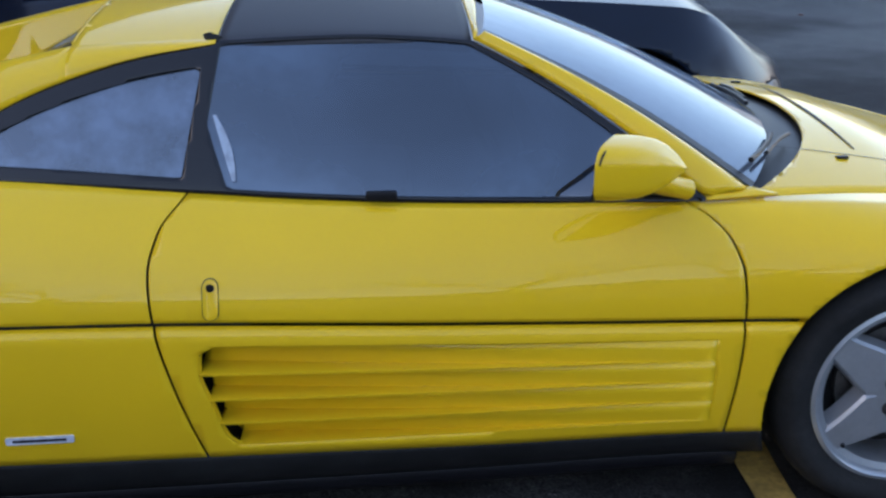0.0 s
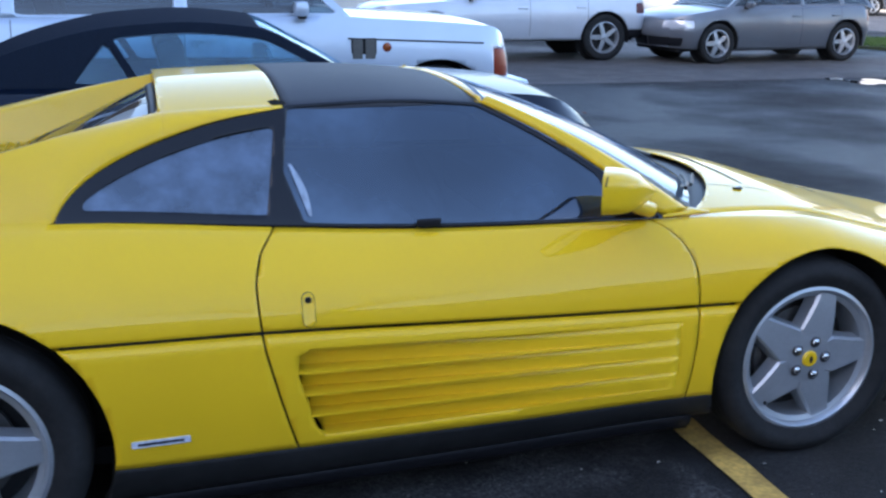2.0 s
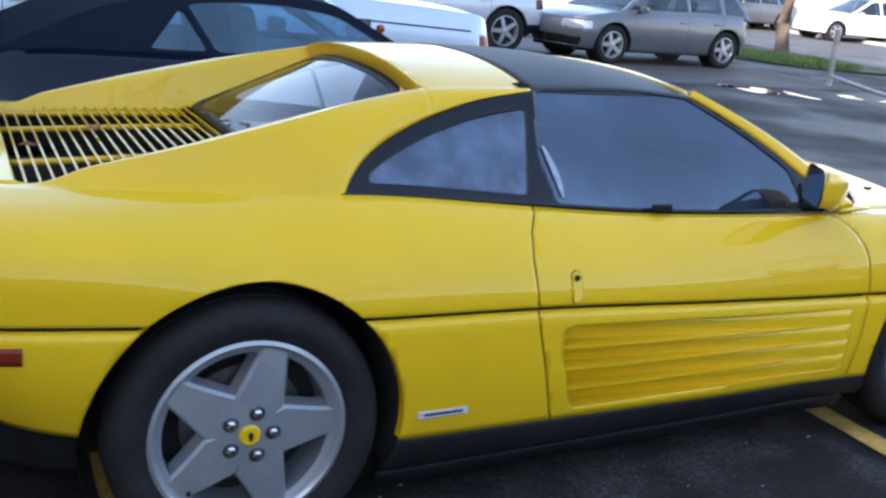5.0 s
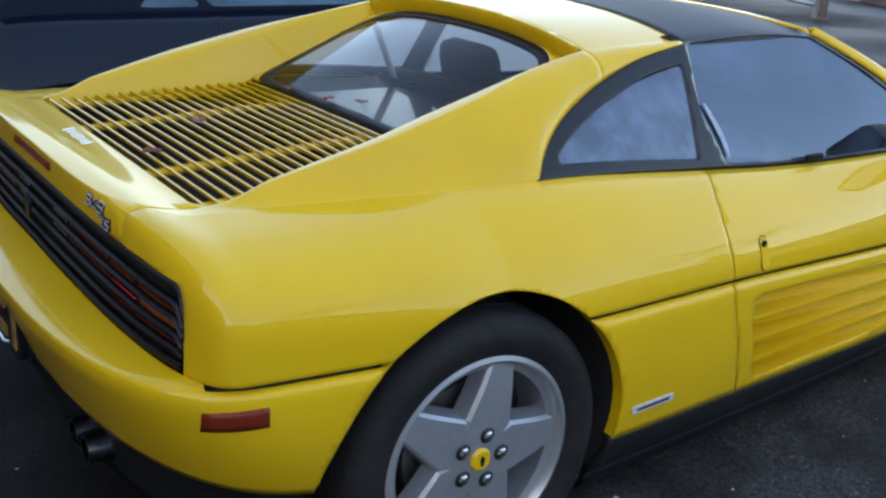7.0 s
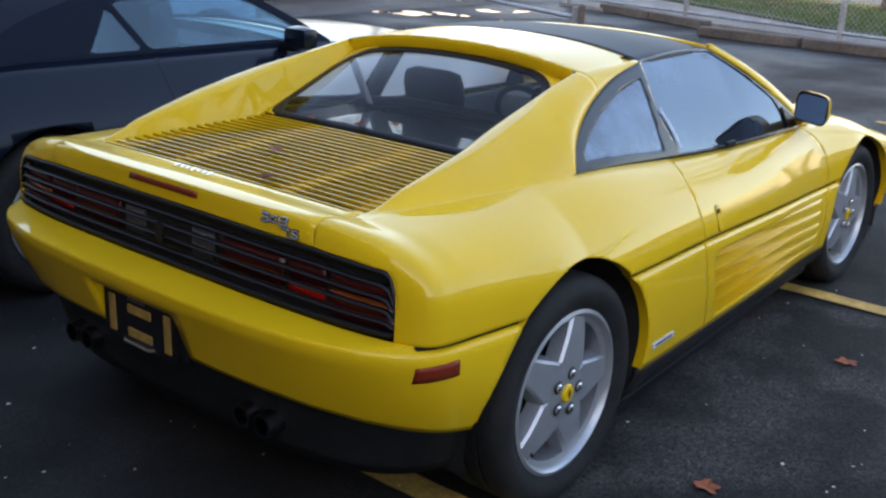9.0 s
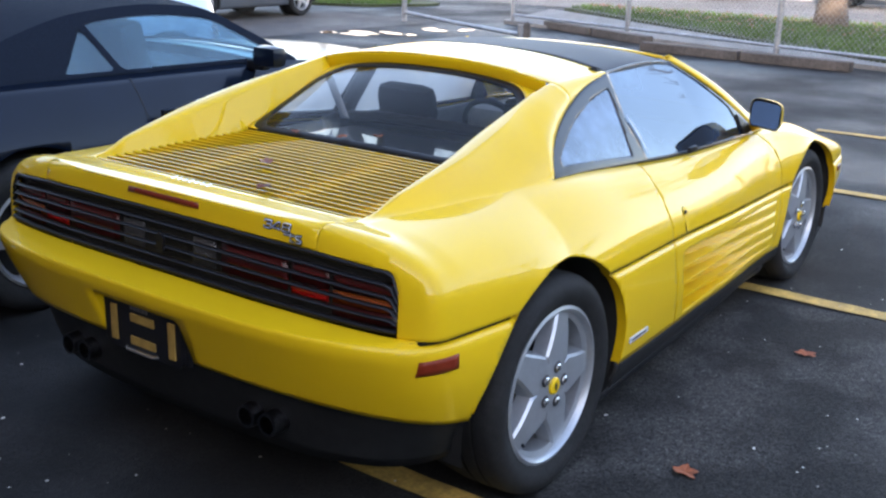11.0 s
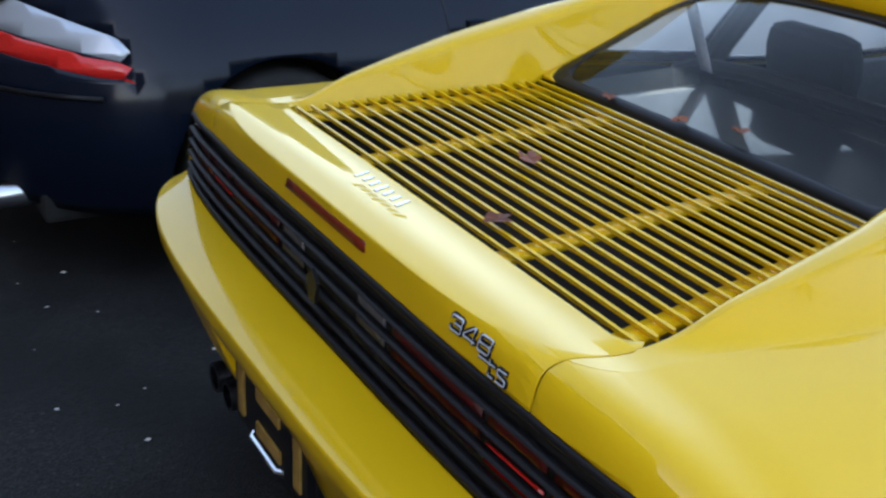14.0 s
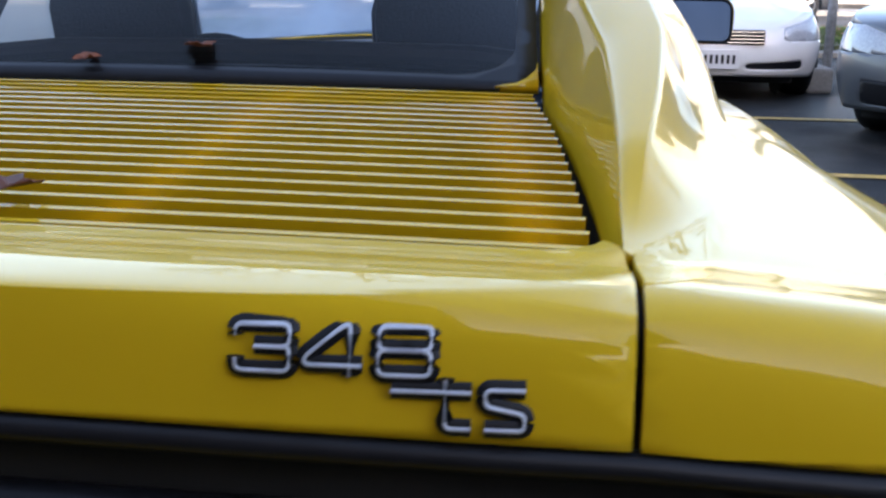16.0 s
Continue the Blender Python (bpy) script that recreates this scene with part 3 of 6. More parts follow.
# ---- the yellow sports car: nose towards +x, rear axle at x = 0 ----
car = thing("sports_car", "low yellow sports coupe with black targa roof on asphalt", "car")
REAR, FRONT = (-0.005, 0.329), (2.452, 0.318)          # axle centres, x and z
R_REAR, R_FRONT = 0.331, 0.322
ARCH_R, ARCH_F = 0.382, 0.364
crease_z = curve((-0.80, 0.645), (-0.54, 0.632), (-0.27, 0.621), (0.25, 0.609), (0.75, 0.597), (1.4, 0.565), (2.03, 0.538), (2.7, 0.535), (3.45, 0.54))
crease_w = curve((-0.80, 0.885), (-0.45, 0.905), (0.0, 0.928), (0.3, 0.922), (0.75, 0.900), (1.4, 0.862), (2.03, 0.822), (2.45, 0.838), (2.75, 0.825), (2.95, 0.803), (3.45, 0.735))
sill_z = curve((-0.80, 0.455), (-0.70, 0.435), (-0.38, 0.352), (0.0, 0.30), (0.35, 0.276), (0.83, 0.268), (2.02, 0.250), (2.45, 0.25), (2.75, 0.285), (3.0, 0.30), (3.45, 0.31))
belt_w = curve((-0.66, 0.605), (-0.49, 0.610), (-0.2, 0.660), (0.05, 0.69), (0.262, 0.702), (0.81, 0.708), (1.4, 0.715), (1.94, 0.704), (2.1, 0.675), (2.45, 0.61), (2.9, 0.55), (3.43, 0.52))
belt_z = curve((-0.66, 0.879), (-0.61, 0.879), (-0.49, 0.863), (-0.2, 0.863), (0.262, 0.861), (0.81, 0.823), (1.05, 0.805), (1.3, 0.793), (1.5, 0.788), (1.94, 0.781), (2.1, 0.779), (2.45, 0.757), (2.8, 0.675), (3.1, 0.60), (3.43, 0.555))


def end_round(x, xr, xf, lr, lf, nr, nf):
    k = 1.0
    a = (xr + lr - x) / lr
    if a > 0:
        k *= max(0.0, 1 - min(a, 1) ** nr) ** (1 / nr)
    a = (x - (xf - lf)) / lf
    if a > 0:
        k *= max(0.0, 1 - min(a, 1) ** nf) ** (1 / nf)
    return k


def along_u(u, xr, xf):
    return lerp(xr, xf, 0.5 - 0.5 * math.cos(math.pi * u))


def lower_side(u, t):
    """Right flank below the crease: t from the sill to the crease, round both bumpers."""
    xr, xf = lerp(-0.724, -0.787, min(1, max(0.0, t) * 1.2)), lerp(3.38, 3.43, min(1, t * 1.6))
    x = along_u(u, xr, xf)
    tuck = lerp(0.016, 0.055, max(0, min(1, (-x - 0.1) / 0.3))) + lerp(0, 0.03, max(0, min(1, (x - 2.6) / 0.3)))
    w = crease_w(x) + 0.012 * math.sin(math.pi * min(1, t * 0.9 + 0.12)) - tuck * (1 - t) ** 1.8
    w += -0.010 * max(0, (t - 0.93) / 0.07) ** 2
    w *= end_round(x, xr, xf, 0.35, 0.55, 3.2, 2.5)
    return (x, -w, lerp(sill_z(x), crease_z(x) - 0.005, t))


def shoulder(x, t):
    """How full the flank stays above the crease: boxy at the tail, rounder forward."""
    k = max(0.0, min(1.0, (0.05 - x) / 0.50))
    k = max(k, 0.75 * max(0.0, min(1.0, (x - 1.95) / 0.4)))
    return max(0.0, 1 - max(0.0, t) ** lerp(1.8, 4.2, k)) ** lerp(0.75, 0.6, k)


def upper_side(u, t):
    """Right flank above the crease up to the belt line, round the tail and the nose."""
    xr, xf = -0.66 + 0.012 * t, 3.42 - 0.03 * t
    x = along_u(u, xr, xf)
    wc, wb = crease_w(x) - 0.004, belt_w(x)
    w = wb + (wc - wb) * shoulder(x, t)
    w *= end_round(x, xr, xf, 0.145, 0.55, 3.5, 2.5)
    zc = crease_z(x) + 0.005
    return (x, -w, lerp(zc, max(zc + 0.02, belt_z(x)), t))


def deck(u, s):
    """From the belt line in to the centre, over tail and nose."""
    x, y, z = upper_side(u, 1.0)
    crown = lerp(0.003, 0.05, max(0, min(1, (x - 1.5) / 0.5))) * (1 - max(0, (x - 2.5) / 1.6))
    return (x, y * (1 - s), z + crown * (1 - (1 - s) ** 2) * min(1, abs(y) / 0.3))


CUP = [[(*p,) for p in q] for q in grid(upper_side, 260, 26)]
CLOW = grid(lower_side, 260, 16)
CDECK = grid(deck, 260, 14)


def arch_free(p):
    return min(math.hypot(p[0] - REAR[0], p[2] - REAR[1]) - ARCH_R, math.hypot(p[0] - FRONT[0], p[2] - FRONT[1]) - ARCH_F)


door_r = curve((0.25, 0.838), (0.35, 0.808), (0.45, 0.780), (0.59, 0.749), (0.70, 0.741), (0.77, 0.758), (0.83, 0.812))
door_f = curve((0.24, 2.005), (0.54, 2.026), (0.64, 2.020), (0.71, 1.995), (0.76, 1.945), (0.79, 1.885))
GAP = 0.003
CUP = clip(CUP, arch_free)
CLOW = clip(CLOW, arch_free)
CC = (1.2, 0, 0.6)


def light_top(y):
    """Upper edge of the black lamp panel across the tail."""
    a = abs(y)
    return 0.823 - 0.006 * (a / 0.57) ** 2 if a < 0.57 else 0.817 - 0.014 * ((a - 0.57) / 0.2) - 0.05 * max(0.0, (a - 0.765) / 0.040) ** 3


def in_lamps(p):
    return -1 if p[0] > -0.575 else min(light_top(p[1]) - p[2], 0.806 - abs(p[1]))


def lid_side(p):
    """Below zero inside the engine lid."""
    return max(abs(p[1]) - 0.567, p[0] + 0.45)


quarter = clip(CUP, lambda p: door_r(p[2]) - GAP - p[0])
quarter = [q for q in clip(quarter, lambda p: -in_lamps(p) if p[0] <= -0.575 else 1)]
quarter = clip(quarter, lambda p: lid_side(p) - 0.002)
front_up = clip(CUP, lambda p: p[0] - door_f(p[2]) - GAP)
door_up = clip(clip(CUP, lambda p: p[0] - door_r(p[2]) - GAP), lambda p: door_f(p[2]) - GAP - p[0])
bump_r = clip(CLOW, lambda p: -0.1 - p[0])
quarter_low = clip(clip(CLOW, lambda p: p[0] - 0.1), lambda p: door_r(p[2]) - GAP - p[0])
door_low = clip(clip(CLOW, lambda p: p[0] - door_r(p[2]) - GAP), lambda p: door_f(p[2]) - GAP - p[0])
fender_low = clip(clip(CLOW, lambda p: p[0] - door_f(p[2]) - GAP), lambda p: 2.3 - p[0])
bump_f = clip(CLOW, lambda p: p[0] - 2.5)

# strake opening in the door
hole_r = curve((0.29, 0.925), (0.30, 0.900), (0.32, 0.880), (0.40, 0.857), (0.48, 0.834), (0.53, 0.838), (0.545, 0.870))
HOLE_F = 1.965


def strake_z(k, x):
    """Height of the k-th strake's lip; 0 is the lower edge, 4 the upper."""
    t = (x - 0.84) / (HOLE_F - 0.84)
    return lerp(0.298 + 0.0615 * k, 0.290 + 0.0515 * k, t)


door_low_skin = clip(door_low, lambda p: p[2] - strake_z(4, p[0])) + clip(door_low, lambda p: strake_z(0, p[0]) - p[2])
mid = clip(clip(door_low, lambda p: strake_z(4, p[0]) - p[2]), lambda p: p[2] - strake_z(0, p[0]))
door_low_skin += clip(mid, lambda p: hole_r(p[2]) - p[0]) + clip(mid, lambda p: p[0] - HOLE_F)


def flank_w(x, z):
    t = max(0.0, min(1.0, (z - sill_z(x)) / (crease_z(x) - 0.005 - sill_z(x))))
    w = crease_w(x) + 0.012 * math.sin(math.pi * min(1, t * 0.9 + 0.12)) - 0.016 * (1 - t) ** 1.8
    return w - 0.010 * max(0, (t - 0.93) / 0.07) ** 2


def skin_w(x, z):
    """Half width of the flank at x and z, below or above the crease."""
    if z < crease_z(x) - 0.003:
        w = flank_w(x, z)
        return w - (0.03 * max(0.0, 1 - (z - sill_z(x)) / 0.25) if x < -0.1 else 0)
    t = max(0.0, min(1.0, (z - crease_z(x)) / (belt_z(x) - crease_z(x))))
    return belt_w(x) + (crease_w(x) - 0.004 - belt_w(x)) * shoulder(x, t)


def strake_depth(x):
    return 0.0002 + 0.056 * max(0.0, (HOLE_F - x) / (HOLE_F - 0.84)) ** 1.5


for tag, sgn in (("right", 1), ("left", -1)):
    flip = (lambda q: q) if sgn == 1 else mirrored
    c = (1.2, 0, 0.6)
    part("quarter_lower", shell(flip(quarter_low), c), YELLOW, car, thick=0.006)
    door = part("door", shell(flip(door_up + door_low_skin), c), YELLOW, car, "yellow door with horizontal strakes", thick=0.006)
    part("front_fender", shell(flip(front_up), c), YELLOW, car, thick=0.006)
    part("fender_lower", shell(flip(fender_low), c), YELLOW, car, thick=0.006)
    # strakes: each a scooped blade with a lip, and the shade of the next above it
    for k in range(4):
        def blade(u, v, k=k):
            x = lerp(0.835, HOLE_F, u)
            z0, z1, d = strake_z(k, x), strake_z(k + 1, x), strake_depth(x)
            fin = min(0.004, 0.2 * d)
            z, e = ((z0 - fin if k else z0, d if k else 0.0), (z0 - fin if k else z0, 0.0), (z0 + 0.001, 0.0), (z0 + 0.0015, 1.18 * d), (z0 + 0.5 * (z1 - z0), 1.05 * d), (z1 - fin, 0.80 * d))[int(round(v * 5))]
            return (x, -(flank_w(x, z) - e), z)
        polys = grid(blade, 60, 5)
        polys = clip(polys, lambda p, k=k: p[0] - hole_r(p[2]) - 0.030 * max(0.0, (p[2] - strake_z(k, p[0])) / 0.06) ** 1.5)
        part("strake", shell(flip(polys), (1.2, 0.0, 0.42) if sgn == 1 else (1.2, 0.0, 0.42)), YELLOW, door, smooth=35, thick=0.002)
    # rolled rear edge of the opening, turning in behind the strakes
    def hole_wall(u, v):
        z = lerp(0.292, 0.546, u)
        x = hole_r(z)
        return (x + 0.004 * v * v, -(flank_w(x, z) - 0.014 * v), z)
    part("intake_lip", shell(flip(grid(hole_wall, 24, 5))), YELLOW, door, smooth=50)
    bm = shell(flip(grid(lambda u, v: (lerp(0.80, HOLE_F, u), -(flank_w(lerp(0.80, HOLE_F, u), 0.42) - 0.045 - 1.2 * strake_depth(lerp(0.80, HOLE_F, u))), lerp(0.28, 0.56, v)), 20, 3)), c)
    part("intake_duct", bm, DARK, door)
    # recessed door handle
    hx, hz = 0.868, 0.645
    hw = 0.886

    def at_handle(a, b, d, sgn=sgn):
        return (hx + a, -sgn * (skin_w(hx + a, hz + b) + d + 0.0006), hz + b)
    handle = part("door_handle", prism(rounded(0.031, 0.082, 0.0152), 0.0045, at_handle), YELLOW, door, "recessed yellow door handle", smooth=0)
    part("handle_seam", prism(rounded(0.0345, 0.0855, 0.017), 0.0030, at_handle), DARK, handle, smooth=0)
    part("lock", lathe([(0.0, 0.004), (0.008, 0.0035), (0.009, 0.0)], 14, "y", (0, 0, 0)), BLACK_TRIM, handle).matrix_basis = pose(hx, -sgn * (skin_w(hx, hz + 0.024) + 0.0035), hz + 0.024, 0, 0, 180 if sgn == 1 else 0)
    # black sill under the doors
    part("sill", shell(flip(clip(grid(lambda u, v: (lerp(0.30, 2.18, u), -(crease_w(lerp(0.30, 2.18, u)) - 0.014 - 0.045 * v ** 2.2), lerp(sill_z(lerp(0.30, 2.18, u)) + 0.004, 0.165, v)), 60, 6), arch_free)), c), SILL_BLACK, car, "satin black sill", thick=0.02)
    # floor flange below the sill, with its rounded outer edge
    def flange(u, v):
        x = lerp(0.34, 2.06, u)
        e, z = ((0.060, 0.167), (0.059, 0.162), (0.058, 0.156), (0.060, 0.148), (0.068, 0.130), (0.085, 0.112))[int(round(v * 5))]
        return (x, -(crease_w(x) - e), z)
    part("sill_flange", shell(flip(clip(grid(flange, 40, 5), arch_free)), c), BLACK_TRIM, car, smooth=45, thick=0.01)
    # name badge: a plain enamel bar
    bx = 0.487
    part("badge", prism(rounded(0.142, 0.017, 0.003), 0.004, lambda a, b, d: (bx + a, -sgn * (flank_w(bx + a, 0.345) + d + 0.0005), 0.343 + b)), BADGE_SILVER, car, "small chrome and blue badge bar", smooth=0)
    part("badge_script", prism(rounded(0.112, 0.006, 0.002), 0.001, lambda a, b, d: (bx + a, -sgn * (flank_w(bx + a, 0.345) + d + 0.0046), 0.343 + b)), DARK_CHROME, car, smooth=0)
    # wheel wells
    for cx, cz, r, wi in ((*REAR, ARCH_R, 0.52), (*FRONT, ARCH_F, 0.50)):
        polys = grid(lambda u, v: (cx + (r + 0.004) * math.cos(lerp(-0.35, math.pi + 0.35, u)), -lerp(wi, skin_w(cx + r * math.cos(lerp(-0.35, math.pi + 0.35, u)), cz + r * math.sin(lerp(-0.35, math.pi + 0.35, u))) - 0.016, v), cz + (r + 0.004) * math.sin(lerp(-0.35, math.pi + 0.35, u))), 40, 6)
        polys += grid(lambda u, v: (cx + r * v * math.cos(2 * math.pi * u), -wi, cz + r * v * math.sin(2 * math.pi * u)), 32, 1, v0=0.001)
        polys = clip(polys, lambda p: p[2] - 0.14)
        part("wheel_well", shell(flip(polys)), DARK, car)
        # rolled lip of the arch
        lip = []
        for i in range(45):
            a = lerp(-0.30, math.pi + 0.30, i / 44)
            x, z = cx + r * math.cos(a), cz + r * math.sin(a)
            w = skin_w(x, z)
            if z > sill_z(x):
                lip.append((x, z, w))
        polys = []
        for (x0, z0, w0), (x1, z1, w1) in zip(lip, lip[1:]):
            polys.append([(x0, -w0, z0), (x1, -w1, z1), (x1, -w1 + 0.03, z1), (x0, -w0 + 0.03, z0)])
        part("arch_lip", shell(flip(polys)), YELLOW, car)

def off_plate(p):
    """Below zero in the plate's recess."""
    return 1 if p[0] > -0.60 else max(p[1] - 0.181, -0.190 - p[1], p[2] - 0.580)


part("rear_bumper", shell(clip(bump_r + mirrored(bump_r), off_plate), CC), YELLOW, car, "yellow rear bumper", thick=0.006)
part("front_bumper", shell(bump_f, CC, True), YELLOW, car, "yellow front bumper", thick=0.006)
# ledge between bumper top and lamp panel
ledge = clip(grid(lambda u, v: lerp3(lower_side(u, 1.0), upper_side(u, 0.0), v), 260, 2), arch_free)
part("bumper_ledge", shell(clip(ledge, lambda p: -0.60 - p[0]), None, True), YELLOW, car)
# engine lid: tail strip, top and frame of the louvres
lid = clip(clip(CUP + CDECK, lambda p: -lid_side(p) - 0.002), lambda p: -in_lamps(p) if p[0] <= -0.575 else 1)
lid = clip(lid, lambda p: max(-0.486 - p[0], abs(p[1]) - 0.553))
lid = clip(lid, lambda p: -0.46 - p[0])
LID = part("engine_lid", shell(lid, (0, 0, 0.6), True), YELLOW, car, "yellow engine lid with black louvre gaps", thick=0.006)
# hood and cowl
cowl_x = lambda y: 2.365 - 0.30 * (abs(y) / 0.663) ** 2.2
hood = clip(CDECK, lambda p: p[0] - cowl_x(p[1]))
part("hood", shell(hood, CC, True), YELLOW, car, thick=0.006)
cowl = [[(x, y, z - 0.018) for x, y, z in p] for p in clip(clip(CDECK, lambda p: cowl_x(p[1]) + 0.02 - p[0]), lambda p: p[0] - 1.9)]
part("cowl_panel", shell(cowl, CC, True), BLACK_TRIM, car, "black cowl under the windscreen")
# dark inner shell behind the gaps
inner = clip([[(x * 0.985 + 0.012, y * 0.975, z - (0.014 if z > 0.7 else 0.0)) for x, y, z in p] for p in CLOW + CUP], lambda p: arch_free(p) - 0.012)

inner = [q for q in inner if not (0.80 < q[0][0] < 2.02 and 0.26 < q[0][2] < 0.565)]
part("inner_shell", shell(clip(inner + mirrored(inner), off_plate), CC), DARK, car)
bm = one_box((1.42, 0, 0.185), (3.2, 1.25, 0.05))
part("underbody", bm, DARK, car, smooth=0)
# black valance under the rear bumper
val = grid(lambda u, v: (lambda p: (p[0] + 0.03 + 0.05 * v, p[1] * (0.985 - 0.05 * v), lerp(sill_z(p[0]) + 0.01, 0.20 + 0.03 * v, v)))(lower_side(u, 0.0)), 260, 5)
val = clip(clip(val, lambda p: -0.20 - p[0]), lambda p: math.hypot(p[0] - REAR[0], p[2] - REAR[1]) - ARCH_R)
part("rear_valance", shell(val, CC, True), SILL_BLACK, car, "black rear valance", thick=0.01)
spoil = grid(lambda u, v: (lambda p: (p[0] - 0.012 + 0.035 * v * max(0.0, min(1.0, (p[0] - 2.8) / 0.3)), p[1] * (0.988 - 0.006 * v), lerp(sill_z(p[0]) + 0.012, 0.140, v)))(lower_side(u, 0.0)), 260, 4)
spoil = clip(clip(spoil, lambda p: p[0] - 2.6), lambda p: math.hypot(p[0] - FRONT[0], p[2] - FRONT[1]) - ARCH_F + 0.012)
part("front_spoiler", shell(spoil, CC, True), SILL_BLACK, car, "black front spoiler lip", thick=0.01)

# greenhouse --------------------------------------------------------------
ROOF_Z = curve((0.50, 1.100), (0.54, 1.107), (0.86, 1.119), (1.15, 1.126), (1.44, 1.108), (1.50, 1.095))
ROOF_W = curve((0.50, 0.532), (0.86, 0.532), (1.15, 0.522), (1.44, 0.498))


def green_w(x, z):
    """Half width of the side windows' surface."""
    zb, zr = belt_z(x), 1.117
    t = max(0.0, min(1.15, (z - zb) / (zr - zb)))
    return belt_w(x) - (belt_w(x) - lerp(0.532, 0.498, max(0, min(1, (x - 0.86) / 0.58)))) * t ** 1.12


quarter_top = curve((0.262, 0.861), (0.29, 0.905), (0.34, 0.952), (0.42, 0.998), (0.54, 1.045), (0.70, 1.088), (0.87, 1.114))


def a_line(s):
    """Outer edge of the A pillar, from roof to base."""
    return (lerp(1.440, 1.945, s) + 0.012 * math.sin(math.pi * s), lerp(0.500, 0.703, s) - 0.0, lerp(1.110, 0.790, s) + 0.022 * math.sin(math.pi * s))


def window_top(x):
    if x < 0.87:
        return quarter_top(x)
    if x < 1.44:
        return ROOF_Z(x)
    s = min(1.0, (x - 1.44) / 0.505)
    return lerp(1.108, 0.790, s) + 0.024 * math.sin(math.pi * s)


def pillar_b(z):
    return lerp(0.812, 0.866, (z - 0.824) / 0.293)


PANE_TOP = 1.068
ridge_z = curve((-0.57, 0.848), (-0.49, 0.866), (-0.40, 0.888), (-0.2, 0.938), (0.1, 1.012), (0.35, 1.070), (0.54, 1.107))
deck_z = curve((-0.66, 0.854), (-0.48, 0.860), (0.12, 0.884), (0.60, 0.890))
inner_w = curve((-0.57, 0.572), (-0.49, 0.561), (-0.42, 0.556), (-0.33, 0.549), (-0.13, 0.528), (0.12, 0.494), (0.54, 0.464), (0.60, 0.458))


SAIL_X = [x for x in (along_u(i / 260, -0.648, 3.39) for i in range(261)) if x < 0.535] + [0.540]


def buttress(u, v):
    """Sail panel: from the louvres up its inner wall, over the ridge, and down to the shoulder or window."""
    x = SAIL_X[int(round(u * (len(SAIL_X) - 1)))]
    if x < -0.487:
        w = belt_w(x) * end_round(x, -0.648, 3.39, 0.145, 0.55, 3.5, 2.5)
        return settle(x, lerp(min(0.569, w), w, max(0.0, (v - 0.3) / 0.7)), 0.0)
    zr, zd, wi = ridge_z(x), deck_z(x), inner_w(x)
    zo = belt_z(x) if x < 0.262 else quarter_top(x)
    k = max(0.0, min(1.0, (zr - zd) / 0.09))
    foot = zd - 0.02 if x < 0.105 else max(zd - 0.02, lerp(0.884, PANE_TOP, (x - 0.105) / 0.43) - 0.012)
    top_in = wi + 0.035 * k + 0.002
    top_out = lerp(top_in + 0.004, max(top_in + 0.012, green_w(x, zr - 0.015) - 0.024), k)
    e = max(0.0, min(1.0, (x - 0.15) / 0.39))
    top_out = lerp(top_out, ROOF_W(x) - 0.025, e * e * (3 - 2 * e))
    if v < 0.3:
        t = v / 0.3
        return (x, -lerp(wi, top_in - 0.006 * k, t), lerp(min(foot, zr - 0.012), settle(x, top_in - 0.006 * k, zr - 0.010 * k)[2], t))
    if v < 0.6:
        t = (v - 0.3) / 0.3
        return settle(x, lerp(top_in - 0.006 * k, top_out, t), zr - 0.010 * k * (1 - t) ** 4)
    t = (v - 0.6) / 0.4
    b = max(0.0, min(1.0, (x + 0.1) / 0.5))
    z1 = min(zo, zr - 0.004)
    w1 = green_w(x, z1) if x > 0.262 else belt_w(x) * end_round(x, -0.648, 3.39, 0.145, 0.55, 3.5, 2.5)
    z = lerp(zr, z1, lerp(1 - (1 - t) ** 1.9, t ** 1.6, b))
    return settle(x, lerp(top_out, w1, lerp(t, math.sin(t * math.pi / 2), b)), z)


def settle(x, y, z):
    """Lets the sail panel run out into the deck at the tail."""
    e = max(0.0, min(1.0, (x + 0.487) / 0.16))
    e = e * e * (3 - 2 * e)
    return (x, -y, lerp(belt_z(x) + 0.003 * (1 - min(1.0, y / belt_w(x)) ** 2), z, e))


def hoop(u, v):
    """Yellow roof band between rear window and targa panel."""
    x = lerp(0.540, 0.862, u)
    zr, wr, zo = ROOF_Z(x), ROOF_W(x), quarter_top(x)
    if v < 0.75:
        t = v / 0.75
        y = t * (wr - 0.025)
        return (x, -y, zr + 0.056 - 0.056 * (y / wr) ** 2.4 - 0.006)
    t = (v - 0.75) / 0.25
    z0 = zr + 0.056 - 0.056 * ((wr - 0.025) / wr) ** 2.4 - 0.006
    z = lerp(z0, min(zo, z0 - 0.004), t ** 1.6)
    return (x, -lerp(wr - 0.025, green_w(x, min(zo, z0)), math.sin(t * math.pi / 2)), z)


